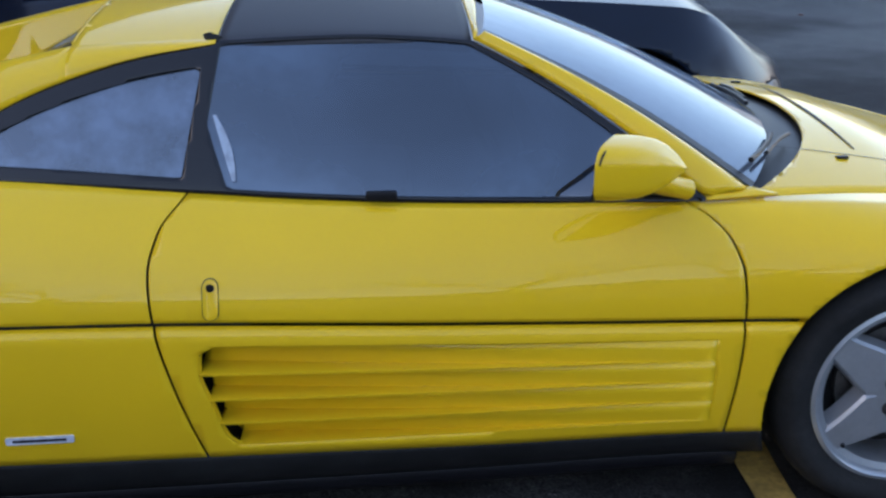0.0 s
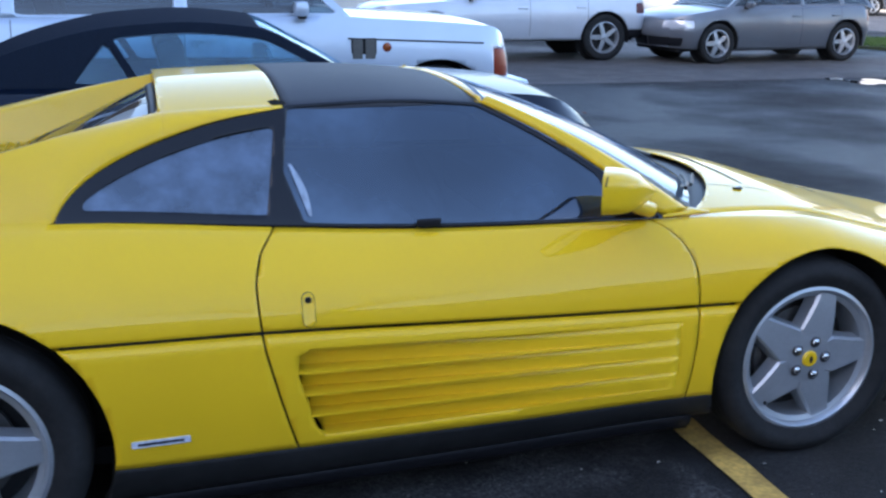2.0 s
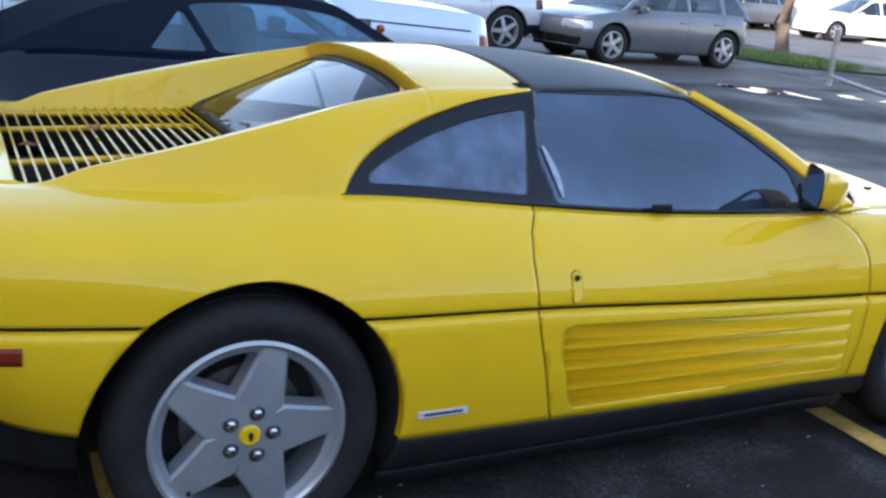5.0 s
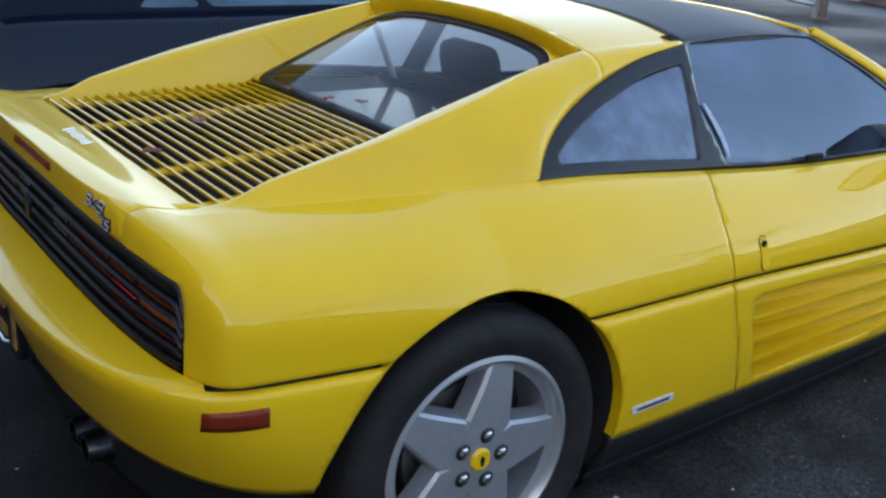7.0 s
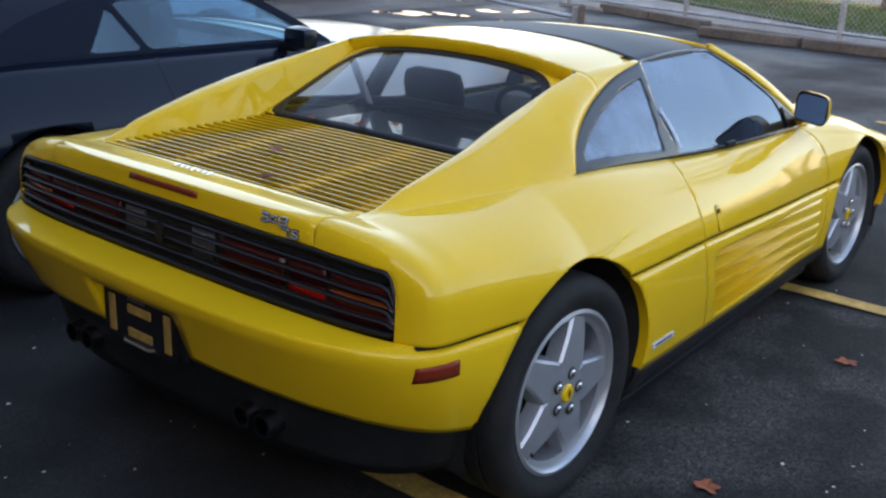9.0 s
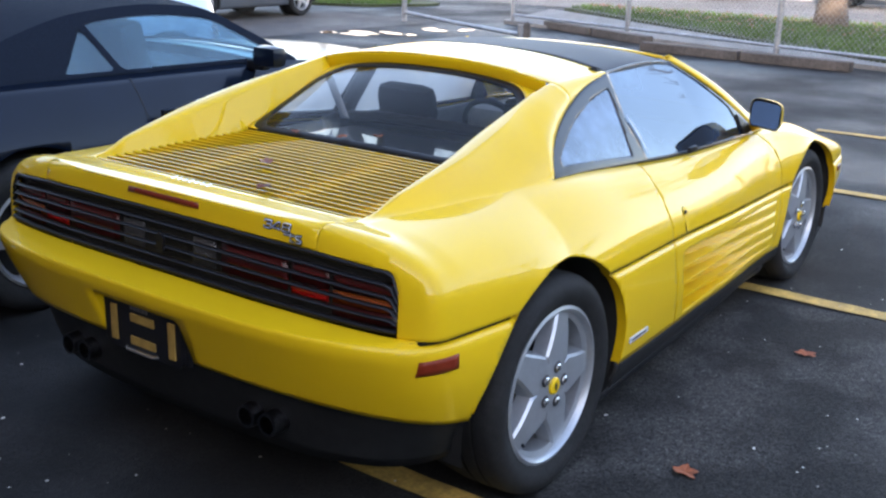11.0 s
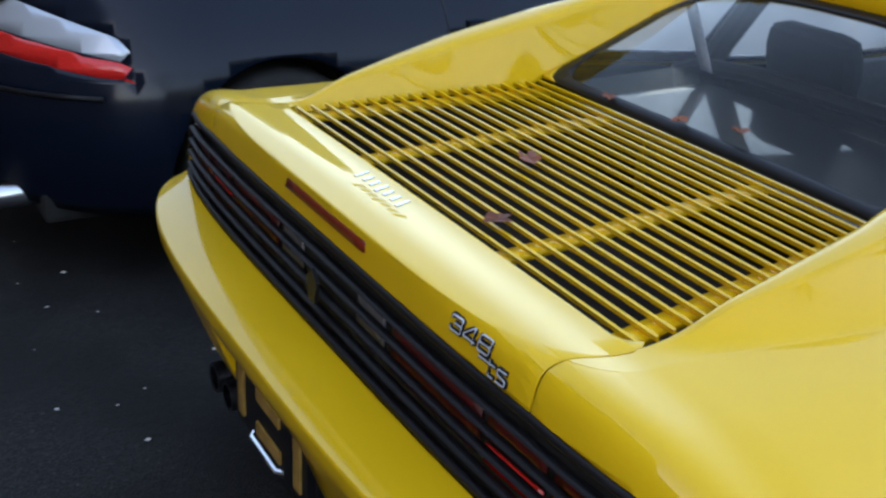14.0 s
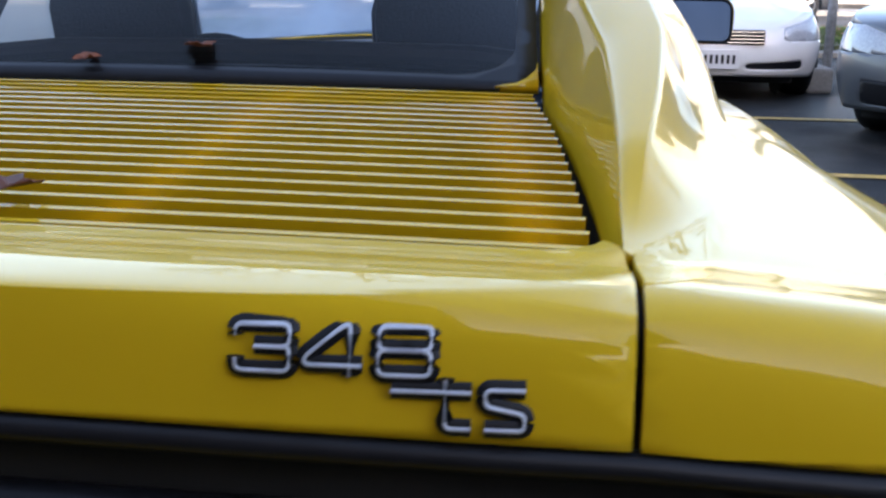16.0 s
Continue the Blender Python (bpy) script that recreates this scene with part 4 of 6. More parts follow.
header = grid(lambda u, v: (lambda p: (p[0] - 0.003 * math.sin(math.pi * u) + 0.012 * u, p[1], p[2] - 0.052 * u))(hoop(0.0, v)), 4, 64, v1=0.72)
part("roof_hoop", shell(grid(hoop, 20, 64) + header, (0.4, 0, 0.3), True), YELLOW, car, "yellow roof band behind the black panel", thick=0.006, smooth=50).modifiers.new("even_shading", "WEIGHTED_NORMAL").keep_sharp = True
sail = grid(buttress, len(SAIL_X) - 1, 40)
for flip in ((lambda q: q), mirrored):
    part("rear_quarter", shell(flip(quarter + [list(reversed(p)) for p in sail]), (1.2, 0, 0.6)), YELLOW, car, "yellow rear quarter rising into a flying buttress", thick=0.006, smooth=72).modifiers.new("even_shading", "WEIGHTED_NORMAL").keep_sharp = True


def targa(u, v):
    x = lerp(0.868, 1.436, u)
    zr, wr = ROOF_Z(x), ROOF_W(x)
    y = v * wr
    k = lerp(0.054, 0.036, u)
    return (x, -y, zr + k - k * (y / wr) ** 2.6 - 0.004 - 0.010 * max(0, (v - 0.93) / 0.07) ** 2)


part("targa_panel", shell(grid(targa, 24, 24), (1.1, 0, 0.6), True), ROOF_BLACK, car, "matt black lift-out roof panel", thick=0.02)

# windscreen with its pillars
def w_edge(s):
    return (lerp(1.462, 2.062, s) + 0.012 * math.sin(math.pi * s), lerp(0.472, 0.655, s), lerp(1.120, 0.792, s) + 0.020 * math.sin(math.pi * s))


def screen(u, v):
    x, w, z = w_edge(u)
    y = lerp(-1, 1, v)
    return (x + (1 - y * y) * lerp(0.03, 0.195, u), w * y, z + 0.02 * (1 - y * y) * (1 + 0.5 * u))


part("windscreen", shell(grid(screen, 20, 24), (1.3, 0, 0.6)), SCREEN, car, "misted windscreen with pale sky sheen in its film").visible_shadow = False
for flip in ((lambda q: q), mirrored):
    part("screen_seal", shell(flip(grid(lambda u, v: (lambda p: (p[0] + 0.002, p[1], p[2] + 0.003))(screen(u, lerp(0.0, 0.022, v))), 20, 2)), (1.3, 0, 0.6)), BLACK_TRIM, car)
    part("bay_wall", shell(flip(grid(lambda u, v: (lerp(-0.49, 0.12, u), -inner_w(lerp(-0.49, 0.12, u)) - 0.003, lerp(0.72, deck_z(lerp(-0.49, 0.12, u)) - 0.012, v)), 12, 2))), BLACK_TRIM, car)
part("screen_header", shell(grid(lambda u, v: (lambda a, b: lerp3(a, b, u))((lambda p: (p[0] - 0.02, p[1], p[2] + 0.004))(screen(0, v)), (1.440, (v * 2 - 1) * 0.498, 1.108 + 0.034 * (1 - abs(v * 2 - 1) ** 2.6))), 3, 24), (1.2, 0, 0.6)), YELLOW, car, thick=0.01)
pillar = grid(lambda u, v: (lambda a, b: (lerp(a[0], b[0], v) + 0.014 * math.sin(math.pi * v), -(lerp(a[1], b[1], v) + 0.010 * math.sin(math.pi * v)), lerp(a[2], b[2], v) + 0.012 * math.sin(math.pi * v)))(a_line(u), w_edge(u)), 24, 6)
base = grid(lambda u, v: (lambda a, b: (lerp(a[0], b[0], v), -lerp(a[1], b[1], v), lerp(a[2], b[2], v)))((lerp(1.945, 2.062, u), lerp(0.703, 0.655, u), lerp(0.790, 0.792, u)), (lambda x: (x, belt_w(x) + 0.002, belt_z(x) + 0.001))(lerp(1.945, 2.12, u))), 8, 2)
for flip in ((lambda q: q), mirrored):
    part("windscreen_pillar", shell(flip(pillar + base), (1.6, 0, 0.6)), YELLOW, car, thick=0.008)

GUIDE = mat("pale_seal", (0.30, 0.36, 0.44), 0.4, grain=0.3, grain_size=40)
# side windows: black frame with openings, quarter pane, door pane
side_area = grid(lambda u, v: (lambda x: (lambda z: (x, -green_w(x, z), z))(lerp(belt_z(x) - 0.004, window_top(x), v)))(lerp(0.262, 1.935, u)), 120, 24)
area_q = lambda p: min(pillar_b(p[2]) - 0.024 - p[0], window_top(p[0]) - 0.042 - p[2], p[2] - belt_z(p[0]) - 0.028, p[0] - 0.335)
area_d = lambda p: min(p[0] - pillar_b(p[2]) - 0.010 - max(0, 0.075 - 0.55 * (p[2] - belt_z(p[0]))), window_top(p[0]) - 0.009 - p[2], p[2] - belt_z(p[0]) - 0.012, window_top(p[0] + 0.03) - p[2], 1.80 - 0.35 * (p[2] - 0.80) - p[0])
frame_polys = clip(clip(side_area, lambda p: -area_q(p)), lambda p: -area_d(p))
pane_q, pane_d = clip(side_area, area_q), clip(side_area, area_d)
for flip in ((lambda q: q), mirrored):
    part("window_frame", shell(flip(frame_polys), (1.1, 0, 0.9)), GLOSS_BLACK, car, "black window surround", thick=0.012)
    part("quarter_window", shell(flip(shifted(pane_q, (0, 0.004, 0))), (1.1, 0, 0.9)), QUARTER if flip(pane_q)[0][0][1] < 0 else FOGGED, car, "misted quarter window").visible_shadow = False
    part("door_window", shell(flip(shifted(pane_d, (0, 0.004, 0))), (1.1, 0, 0.9)), WINDOW if flip(pane_d)[0][0][1] < 0 else FOGGED, car, "misted door window").visible_shadow = False

    part("glass_guide", shell(flip([[(x, y - 0.003, z) for x, y, z in p] for p in grid(lambda u, v: (lambda z, x: (x, -green_w(x, z) - 0.001, z))(lerp(0.845, 0.975, u), lerp(0.905, 0.862, u) + lerp(-0.002, 0.018 * math.sin(math.pi * min(1, u * 0.8 + 0.1)), v)), 10, 2)]), (1.1, 0, 0.9)), GUIDE, car, "pale edge of the door glass")

# catch of the inner door handle, standing over the foot of the glass
part("window_catch", one_box((1.226, -0.728, belt_z(1.226) + 0.020), (0.068, 0.014, 0.022), 0.005), BLACK_TRIM, car, "small black plastic catch")

# rear window, a steep pane between the sail panels
def back_pane(u, v):
    y = lerp(-1, 1, v)
    x = lerp(0.122, 0.535, u)
    w = inner_w(x) - 0.004
    return (x - 0.0 * y, w * y, lerp(0.884, PANE_TOP, u) + 0.046 * u * (1 - abs(y) ** 2.4) + 0.02 * math.sin(math.pi * u) * (1 - y * y))


pane = grid(back_pane, 24, 40)
def rmin(a, b, r):
    return r - math.hypot(r - a, r - b) if a < r and b < r else min(a, b)


cut = lambda p: min(rmin(inner_w(p[0]) - 0.028 - abs(p[1]), 0.510 - p[0], 0.10), rmin(inner_w(p[0]) - 0.028 - abs(p[1]), p[0] - 0.146, 0.07))
part("rear_window", shell(clip(pane, cut), (0.6, 0, 0.5)), REAR_PANE, car, "clear rear window").visible_shadow = False
corner = lambda p: min(rmin(inner_w(p[0]) - 0.004 - abs(p[1]), 0.535 - p[0], 0.115), rmin(inner_w(p[0]) - 0.004 - abs(p[1]), p[0] - 0.122, 0.05))
part("rear_window_seal", shell(shifted(clip(clip(pane, lambda p: -cut(p)), corner), (0, 0, 0.002)), (0.6, 0, 0.5)), BLACK_TRIM, car, thick=0.008)
for sy in (-1, 1):
    for side in (-1, 1):
        polys = clip(clip(clip(pane, lambda p: -corner(p)), lambda p: sy * p[1]), lambda p: side * (p[0] - 0.33))
        part("window_corner", shell(shifted(polys, (0, 0, 0.006)), (0.6, 0, 0.5)), YELLOW, car, thick=0.010)

# louvres of the engine lid
n_slat = 19
for i in range(n_slat):
    x = lerp(-0.462, 0.108, i / (n_slat - 1))
    z, w = deck_z(x) - 0.001, inner_w(x) - 0.011
    k = 16
    bm = bmesh.new()
    rows = []
    for j in range(k + 1):
        y = lerp(-w, w, j / k)
        h = z + 0.003 * (1 - (y / w) ** 2)
        rows.append([bm.verts.new(q) for q in ((x - 0.0022, y, h - 0.0008), (x + 0.0024, y, h), (x + 0.0046, y, h - 0.0095), (x + 0.0004, y, h - 0.0095))])
    for a, b in zip(rows, rows[1:]):
        for q in range(4):
            bm.faces.new((a[q], a[(q + 1) % 4], b[(q + 1) % 4], b[q]))
    bm.faces.new(rows[0])
    bm.faces.new(list(reversed(rows[-1])))
    bmesh.ops.recalc_face_normals(bm, faces=bm.faces[:])
    part("slat", bm, YELLOW, LID, smooth=50)
for a, b, wd in ((-0.235, -0.217, 0.030), (0.235, 0.217, 0.030), (-0.517, -0.440, 0.034), (0.517, 0.440, 0.034)):
    polys = grid(lambda u, v: (lerp(-0.482, 0.10, u), lerp(a, b, u) + lerp(-wd / 2, wd / 2, v), deck_z(lerp(-0.482, 0.10, u)) - 0.012), 12, 2)
    part("lid_rib", shell(polys, (0, 0, 0)), YELLOW, LID, thick=0.012)
bay = grid(lambda u, v: (lerp(-0.50, 0.12, u), lerp(-0.57, 0.57, v), 0.72 + 0.03 * math.sin(9 * u) * math.sin(11 * v)), 16, 16)
part("engine_bay", shell(bay, (0, 0, 0)), mat("engine_grime", (0.014, 0.009, 0.006), 0.85, grain=0.4, grain_size=12, spec=0.15), car)
part("bay_wall", shell([[(-0.484, -0.56, 0.78), (-0.484, 0.56, 0.78), (-0.484, 0.56, 0.862), (-0.484, -0.56, 0.862)]]), BLACK_TRIM, car, smooth=0)

# lamp panel across the tail
lamp_polys = clip(clip(CUP, lambda p: -0.576 - p[0]), in_lamps)
LAMPS = part("lamp_panel", shell([[(x + 0.025, y * 0.985, z) for x, y, z in p] for p in lamp_polys], CC, True), SMOKED, car, "dark lamp panel behind black louvres", thick=0.004)


def tail_x(y, z):
    """How far back the tail reaches at half width y."""
    w = crease_w(-0.6) - 0.004
    wb = belt_w(-0.66)
    t = max(0.0, min(1.0, (z - 0.645) / 0.225))
    w = wb + (w - wb) * shoulder(-0.66, t)
    k = min(0.999, abs(y) / w)
    return -0.66 + 0.012 * t + 0.145 * (1 - max(0.0, 1 - k ** 3.5) ** (1 / 3.5))


def tail_patch(y0, y1, z0, z1, push, n=8):
    return grid(lambda u, v: (tail_x(lerp(y0, y1, u), lerp(z0, z1, v)) - push, lerp(y0, y1, u), lerp(z0, z1, v)), n, 2)


for y0, y1, z0, z1, m, nm in ((-0.795, -0.61, 0.728, 0.765, RED_LENS, "red_lens"), (-0.80, -0.61, 0.692, 0.724, AMBER_LENS, "amber_lens"), (-0.80, -0.61, 0.660, 0.688, RED_LENS, "red_lens"),
                              (-0.595, -0.475, 0.688, 0.716, RED_BRIGHT, "reflector"), (-0.595, -0.475, 0.722, 0.77, RED_LENS, "red_lens"), (-0.46, -0.22, 0.69, 0.77, RED_LENS, "red_lens"), (-0.195, -0.105, 0.690, 0.765, SMOKED_CLEAR, "reversing_lens")):
    for flip in ((lambda q: q), mirrored):
        part(nm, shell(flip(tail_patch(y0, y1, z0, z1, -0.016)), CC), m, LAMPS, thick=0.004)
for k in range(6):
    f = k / 5
    def bar(u, v, f=f):
        y = lerp(-0.804, 0.804, u)
        top = light_top(y)
        z = lerp(0.654, max(top - 0.008, 0.668), f)
        a = v * 2 * math.pi
        return (tail_x(y, z) + 0.004 - 0.009 * math.cos(a), y * (1 - 0.0), z + (0.0043 if k not in (0, 5) else 0.007) * math.sin(a))
    part("louvre", shell(grid(bar, 90, 8), None), BLACK_TRIM, LAMPS, smooth=60)
for k in range(4):
    for flip in ((lambda q: q), mirrored):
        part("end_lens", shell(flip(tail_patch(-0.803, -0.786, 0.667 + 0.029 * k, 0.684 + 0.029 * k, -0.010, 3)), CC), CLEAR_LENS, LAMPS, thick=0.004)
# emblem on the lamp panel: a plain dark shape
part("emblem", prism([(0, 0.03), (0.02, 0.01), (0.012, -0.03), (-0.012, -0.03), (-0.02, 0.01)], 0.006, lambda a, b, d: (-0.664 - d, a, 0.735 + b)), BLACK_TRIM, LAMPS, smooth=0)
# high brake lamp in the lid
part("brake_lamp", shell(grid(lambda u, v: (tail_x(lerp(-0.148, 0.148, u), 0.84) - 0.004 + 0.006 * v, lerp(-0.148, 0.148, u), lerp(0.852, 0.870, v)), 8, 2), CC), MARKER_RED, LID, "dark red brake lamp strip", thick=0.01)
for flip, s in (((lambda q: q), -1), (mirrored, 1)):
    # side marker on the rear bumper, and on the front bumper
    def on_bumper(x0, x1, z0, z1, push):
        def f(u, v):
            x, z = lerp(x0, x1, u), lerp(z0, z1, v)
            t = (z - sill_z(x)) / (crease_z(x) - 0.005 - sill_z(x))
            lo, hi = 0.0, 1.0
            for _ in range(30):
                m = (lo + hi) / 2
                if lower_side(m, t)[0] < x:
                    lo = m
                else:
                    hi = m
            p = lower_side(lo, t)
            return (x, p[1] - push, z)
        return f
    part("rear_marker", shell(flip(grid(on_bumper(-0.612, -0.500, 0.553, 0.592, 0.004), 6, 3)), CC), MARKER_RED, car, "dark red side marker lamp", thick=0.006)
    part("front_marker", shell(flip(grid(on_bumper(2.835, 2.912, 0.478, 0.506, 0.004), 6, 3)), CC), AMBER_LENS, car, "dark amber side marker lamp", thick=0.006)

# plate recess let into the bumper, with the empty holder in it
RECESS = [(0.181, 0.452 + 0.022 * k) for k in range(6)] + [(0.170, 0.579), (-0.179, 0.579)] + [(-0.190, 0.562 - 0.022 * k) for k in range(6)]
bumper_x = lambda z: lerp(-0.724, -0.787, max(0.0, min(1.0, 1.2 * (z - 0.450) / 0.19))) + 0.004
part("plate_recess", shell([[(bumper_x(a[1]), *a), (bumper_x(b[1]), *b), (-0.712, *b), (-0.712, *a)] for a, b in zip(RECESS, RECESS[1:])]), YELLOW, car, "yellow sides of the plate recess", smooth=0, thick=0.004)
HOLDER = part("plate_holder", one_box((-0.730, -0.0045, 0.503), (0.016, 0.366, 0.150), 0.006), BLACK_TRIM, car, "black empty licence plate holder", smooth=0)
part("holder_frame", prism(rounded(0.315, 0.150, 0.018), 0.014, lambda a, b, d: (-0.738 - d, -0.0145 + a, 0.500 + b)), BLACK_TRIM, HOLDER, smooth=0)
WOODY = mat("tan_backing", (0.34, 0.20, 0.045), 0.6, grain=0.2, grain_size=40)
for y, z, a, b in ((-0.138, 0.500, 0.026, 0.105), (0.110, 0.500, 0.026, 0.105), (-0.0145, 0.530, 0.10, 0.024), (-0.0145, 0.462, 0.105, 0.024)):
    part("holder_slot", one_box((-0.754, y, z), (0.005, a, b), 0.001), WOODY, HOLDER, smooth=0)
for k in range(5):
    part("holder_script", one_box((-0.7535, 0.030 - 0.016 * k, 0.559), (0.004, 0.010, 0.013), 0.001), SMOKED_CLEAR, HOLDER, smooth=0)
part("plate_lamp_bar", tube([(-0.735, -0.09, 0.437), (-0.758, -0.06, 0.433), (-0.758, 0.05, 0.433), (-0.735, 0.08, 0.437)], 0.006, 8), CHROME, car)
for y in (-0.435, -0.355, 0.355, 0.435):
    part("exhaust_tip", lathe([(0.025, -0.03), (0.032, -0.03), (0.034, 0.0), (0.034, 0.2), (0.027, 0.2)], 24, "x", (-0.668, y, 0.325)), DARK_CHROME, car, "dark chrome exhaust tip")

# badges on the lid: the number and its two letters, fine silver lines on dark backing
GLYPHS = {
    "3": [[(0, 0.76), (0, 1), (1, 1), (1, 0.53), (0.35, 0.53)], [(0.85, 0.53), (1, 0.53), (1, 0), (0, 0), (0, 0.27)]],
    "4": [[(1.1, 0.17), (0, 0.17), (0, 0.34), (0.72, 1), (0.86, 1), (0.86, -0.06)]],
    "8": [[(0.5, 0.53), (0, 0.53), (0, 1), (1, 1), (1, 0.53), (0.5, 0.53)], [(0.5, 0.53), (0, 0.53), (0, 0), (1, 0), (1, 0.53), (0.5, 0.53)]],
    "t": [[(-1.25, 0.84), (0.6, 0.84)], [(0, 1.12), (0, 0), (0.6, 0)]],
    "s": [[(1, 0.92), (0, 0.92), (0, 0.55), (1, 0.38), (1, 0), (0, 0)]]}


def soft_line(points, r=0.16, n=4):
    """A polyline with rounded corners."""
    out = [Vector(points[0])]
    for a, b, c in zip(points, points[1:], points[2:]):
        a, b, c = Vector(a), Vector(b), Vector(c)
        p, q = b + (a - b).normalized() * min(r, (a - b).length / 2), b + (c - b).normalized() * min(r, (c - b).length / 2)
        out += [p.lerp(b, k / n).lerp(b.lerp(q, k / n), k / n) for k in range(n + 1)]
    return out + [Vector(points[-1])]


def lettering(char, y, z, w, h):
    """One character on the tail strip: a dark backing and the bright line on it."""
    back, line = bmesh.new(), bmesh.new()
    for pts in GLYPHS[char]:
        flat_pts = [(0.0, -p.x * w, p.y * h) for p in soft_line(pts)]
        tube(flat_pts, 0.0040, 8, back)
        tube(flat_pts, 0.0010, 6, line)
    for bm, flatten, out in ((back, 0.45, 0.0), (line, 0.8, 0.0018)):
        for v in bm.verts:
            p = (v.co.x * flatten, y + v.co.y, z + v.co.z)
            v.co = (tail_x(p[1], p[2]) - 0.0036 - out + p[0], p[1], p[2])
    base = part("lettering", back, BLACK_TRIM, LID, smooth=60)
    part("lettering_line", line, BADGE_SILVER, base, smooth=60)


for char, y, z, w, h in (("3", -0.395, 0.8485, 0.0235, 0.0195), ("4", -0.425, 0.8485, 0.0225, 0.0195), ("8", -0.4565, 0.8485, 0.0225, 0.0195),
                         ("t", -0.4855, 0.8265, 0.0185, 0.0185), ("s", -0.5025, 0.8265, 0.0170, 0.0185)):
    lettering(char, y, z, w, h)
# script lettering on the lid edge: plain chrome strokes
for i in range(7):
    part("badge_stroke", one_box((-0.545, 0.075 - 0.024 * i, 0.8835), (0.024 if i % 3 else 0.032, 0.007, 0.003), 0.001, Matrix.Rotation(0.35, 4, "Z")), CHROME, LID, smooth=0)


# mirrors
for s in (-1, 1):
    def shell_m(u, v, s=s):
        a = v * 2 * math.pi
        k = (1.0, 1.0, 0.97, 0.9, 0.74, 0.45, 0.05)
        i = min(5, int(u * 6))
        f = lerp(k[i], k[i + 1], u * 6 - i)
        ce, se = math.cos(a), math.sin(a)
        n = 0.55
        oy = 0.080 * math.copysign(abs(ce) ** n, ce) * f
        oz = 0.059 * math.copysign(abs(se) ** n, se) * f
        return (1.695 + 0.160 * u - 0.52 * s * (oy - s * 0.028 * u), s * (0.825 - 0.028 * u) + oy, 0.902 + oz - 0.016 * u)
    MIR = part("mirror_housing", shell(grid(shell_m, 18, 40), (1.77, s * 0.82, 0.88)), YELLOW, car, "yellow door mirror")
    part("mirror_glass", prism(rounded(0.142, 0.096, 0.020), 0.003, lambda a, b, d: (1.6975 - d - 0.52 * s * a + 0.18 * b, s * 0.825 + a, 0.899 + b)), MIRROR, MIR, smooth=0)
    part("mirror_rim", prism(rounded(0.154, 0.110, 0.024), 0.004, lambda a, b, d: (1.7005 - d - 0.52 * s * a + 0.18 * b, s * 0.825 + a, 0.899 + b)), BLACK_TRIM, MIR, smooth=0)
    part("mirror_arm", tube([(1.79, s * 0.79, 0.862), (1.84, s * 0.745, 0.835), (1.90, s * 0.712, 0.812)], [0.026, 0.024, 0.024], 12), YELLOW, MIR)
    part("mirror_foot", prism([(1.79, 0.80), (1.945, 0.79), (1.80, 0.87)], 0.008, lambda a, b, d: (a, s * (green_w(a, b) + d), b)), BLACK_TRIM, MIR, smooth=0)

# wipers
for y0, y1 in ((-0.28, -0.60), (0.30, -0.06)):
    x_at = lambda y: 2.062 + 0.195 * (1 - (y / 0.655) ** 2)
    W = part("wiper", tube([(x_at(y0) + 0.06, y0, 0.815), (x_at(lerp(y0, y1, 0.3)) + 0.03, lerp(y0, y1, 0.3), 0.830), (x_at(lerp(y0, y1, 0.75)) + 0.005, lerp(y0, y1, 0.75), 0.836)], 0.006, 6), BLACK_TRIM, car)
    part("wiper_blade", tube([(x_at(lerp(y0, y1, k)) - 0.03 * k + 0.012, lerp(y0, y1, k), 0.822 + 0.022 * k) for k in (0.1, 0.4, 0.7, 1.0)], 0.007, 6), BLACK_TRIM, W)

# hood details: shut lines, slot and washer jets
def hood_z(x, y):
    crown = 0.05 * (1 - max(0, (x - 2.5) / 1.6))
    return belt_z(x) + crown * (1 - min(1.0, abs(y) / belt_w(x)) ** 2)


for s in (-1, 1):
    part("hood_seam", shell(grid(lambda u, v: (lambda x, y: (x, y, hood_z(x, y) + 0.0015))(lerp(2.20, 3.0, u), s * (0.375 + 0.11 * u) + lerp(-0.0018, 0.0018, v)), 40, 1), (2.5, 0, 0)), DARK, car, smooth=0)
part("hood_slot", shell(grid(lambda u, v: (lambda x, y: (x, y, hood_z(x, y) + 0.0018))(2.425 + lerp(-0.007, 0.007, v) * math.sin(math.pi * lerp(0.12, 0.88, u)), lerp(-0.36, 0.36, u)), 30, 1), (2.5, 0, 0)), DARK, car, smooth=0)
for y in (-0.43, 0.43):
    part("washer_jet", one_box((2.365, y, hood_z(2.365, y) + 0.003), (0.03, 0.014, 0.008), 0.003), BLACK_TRIM, car, smooth=0)


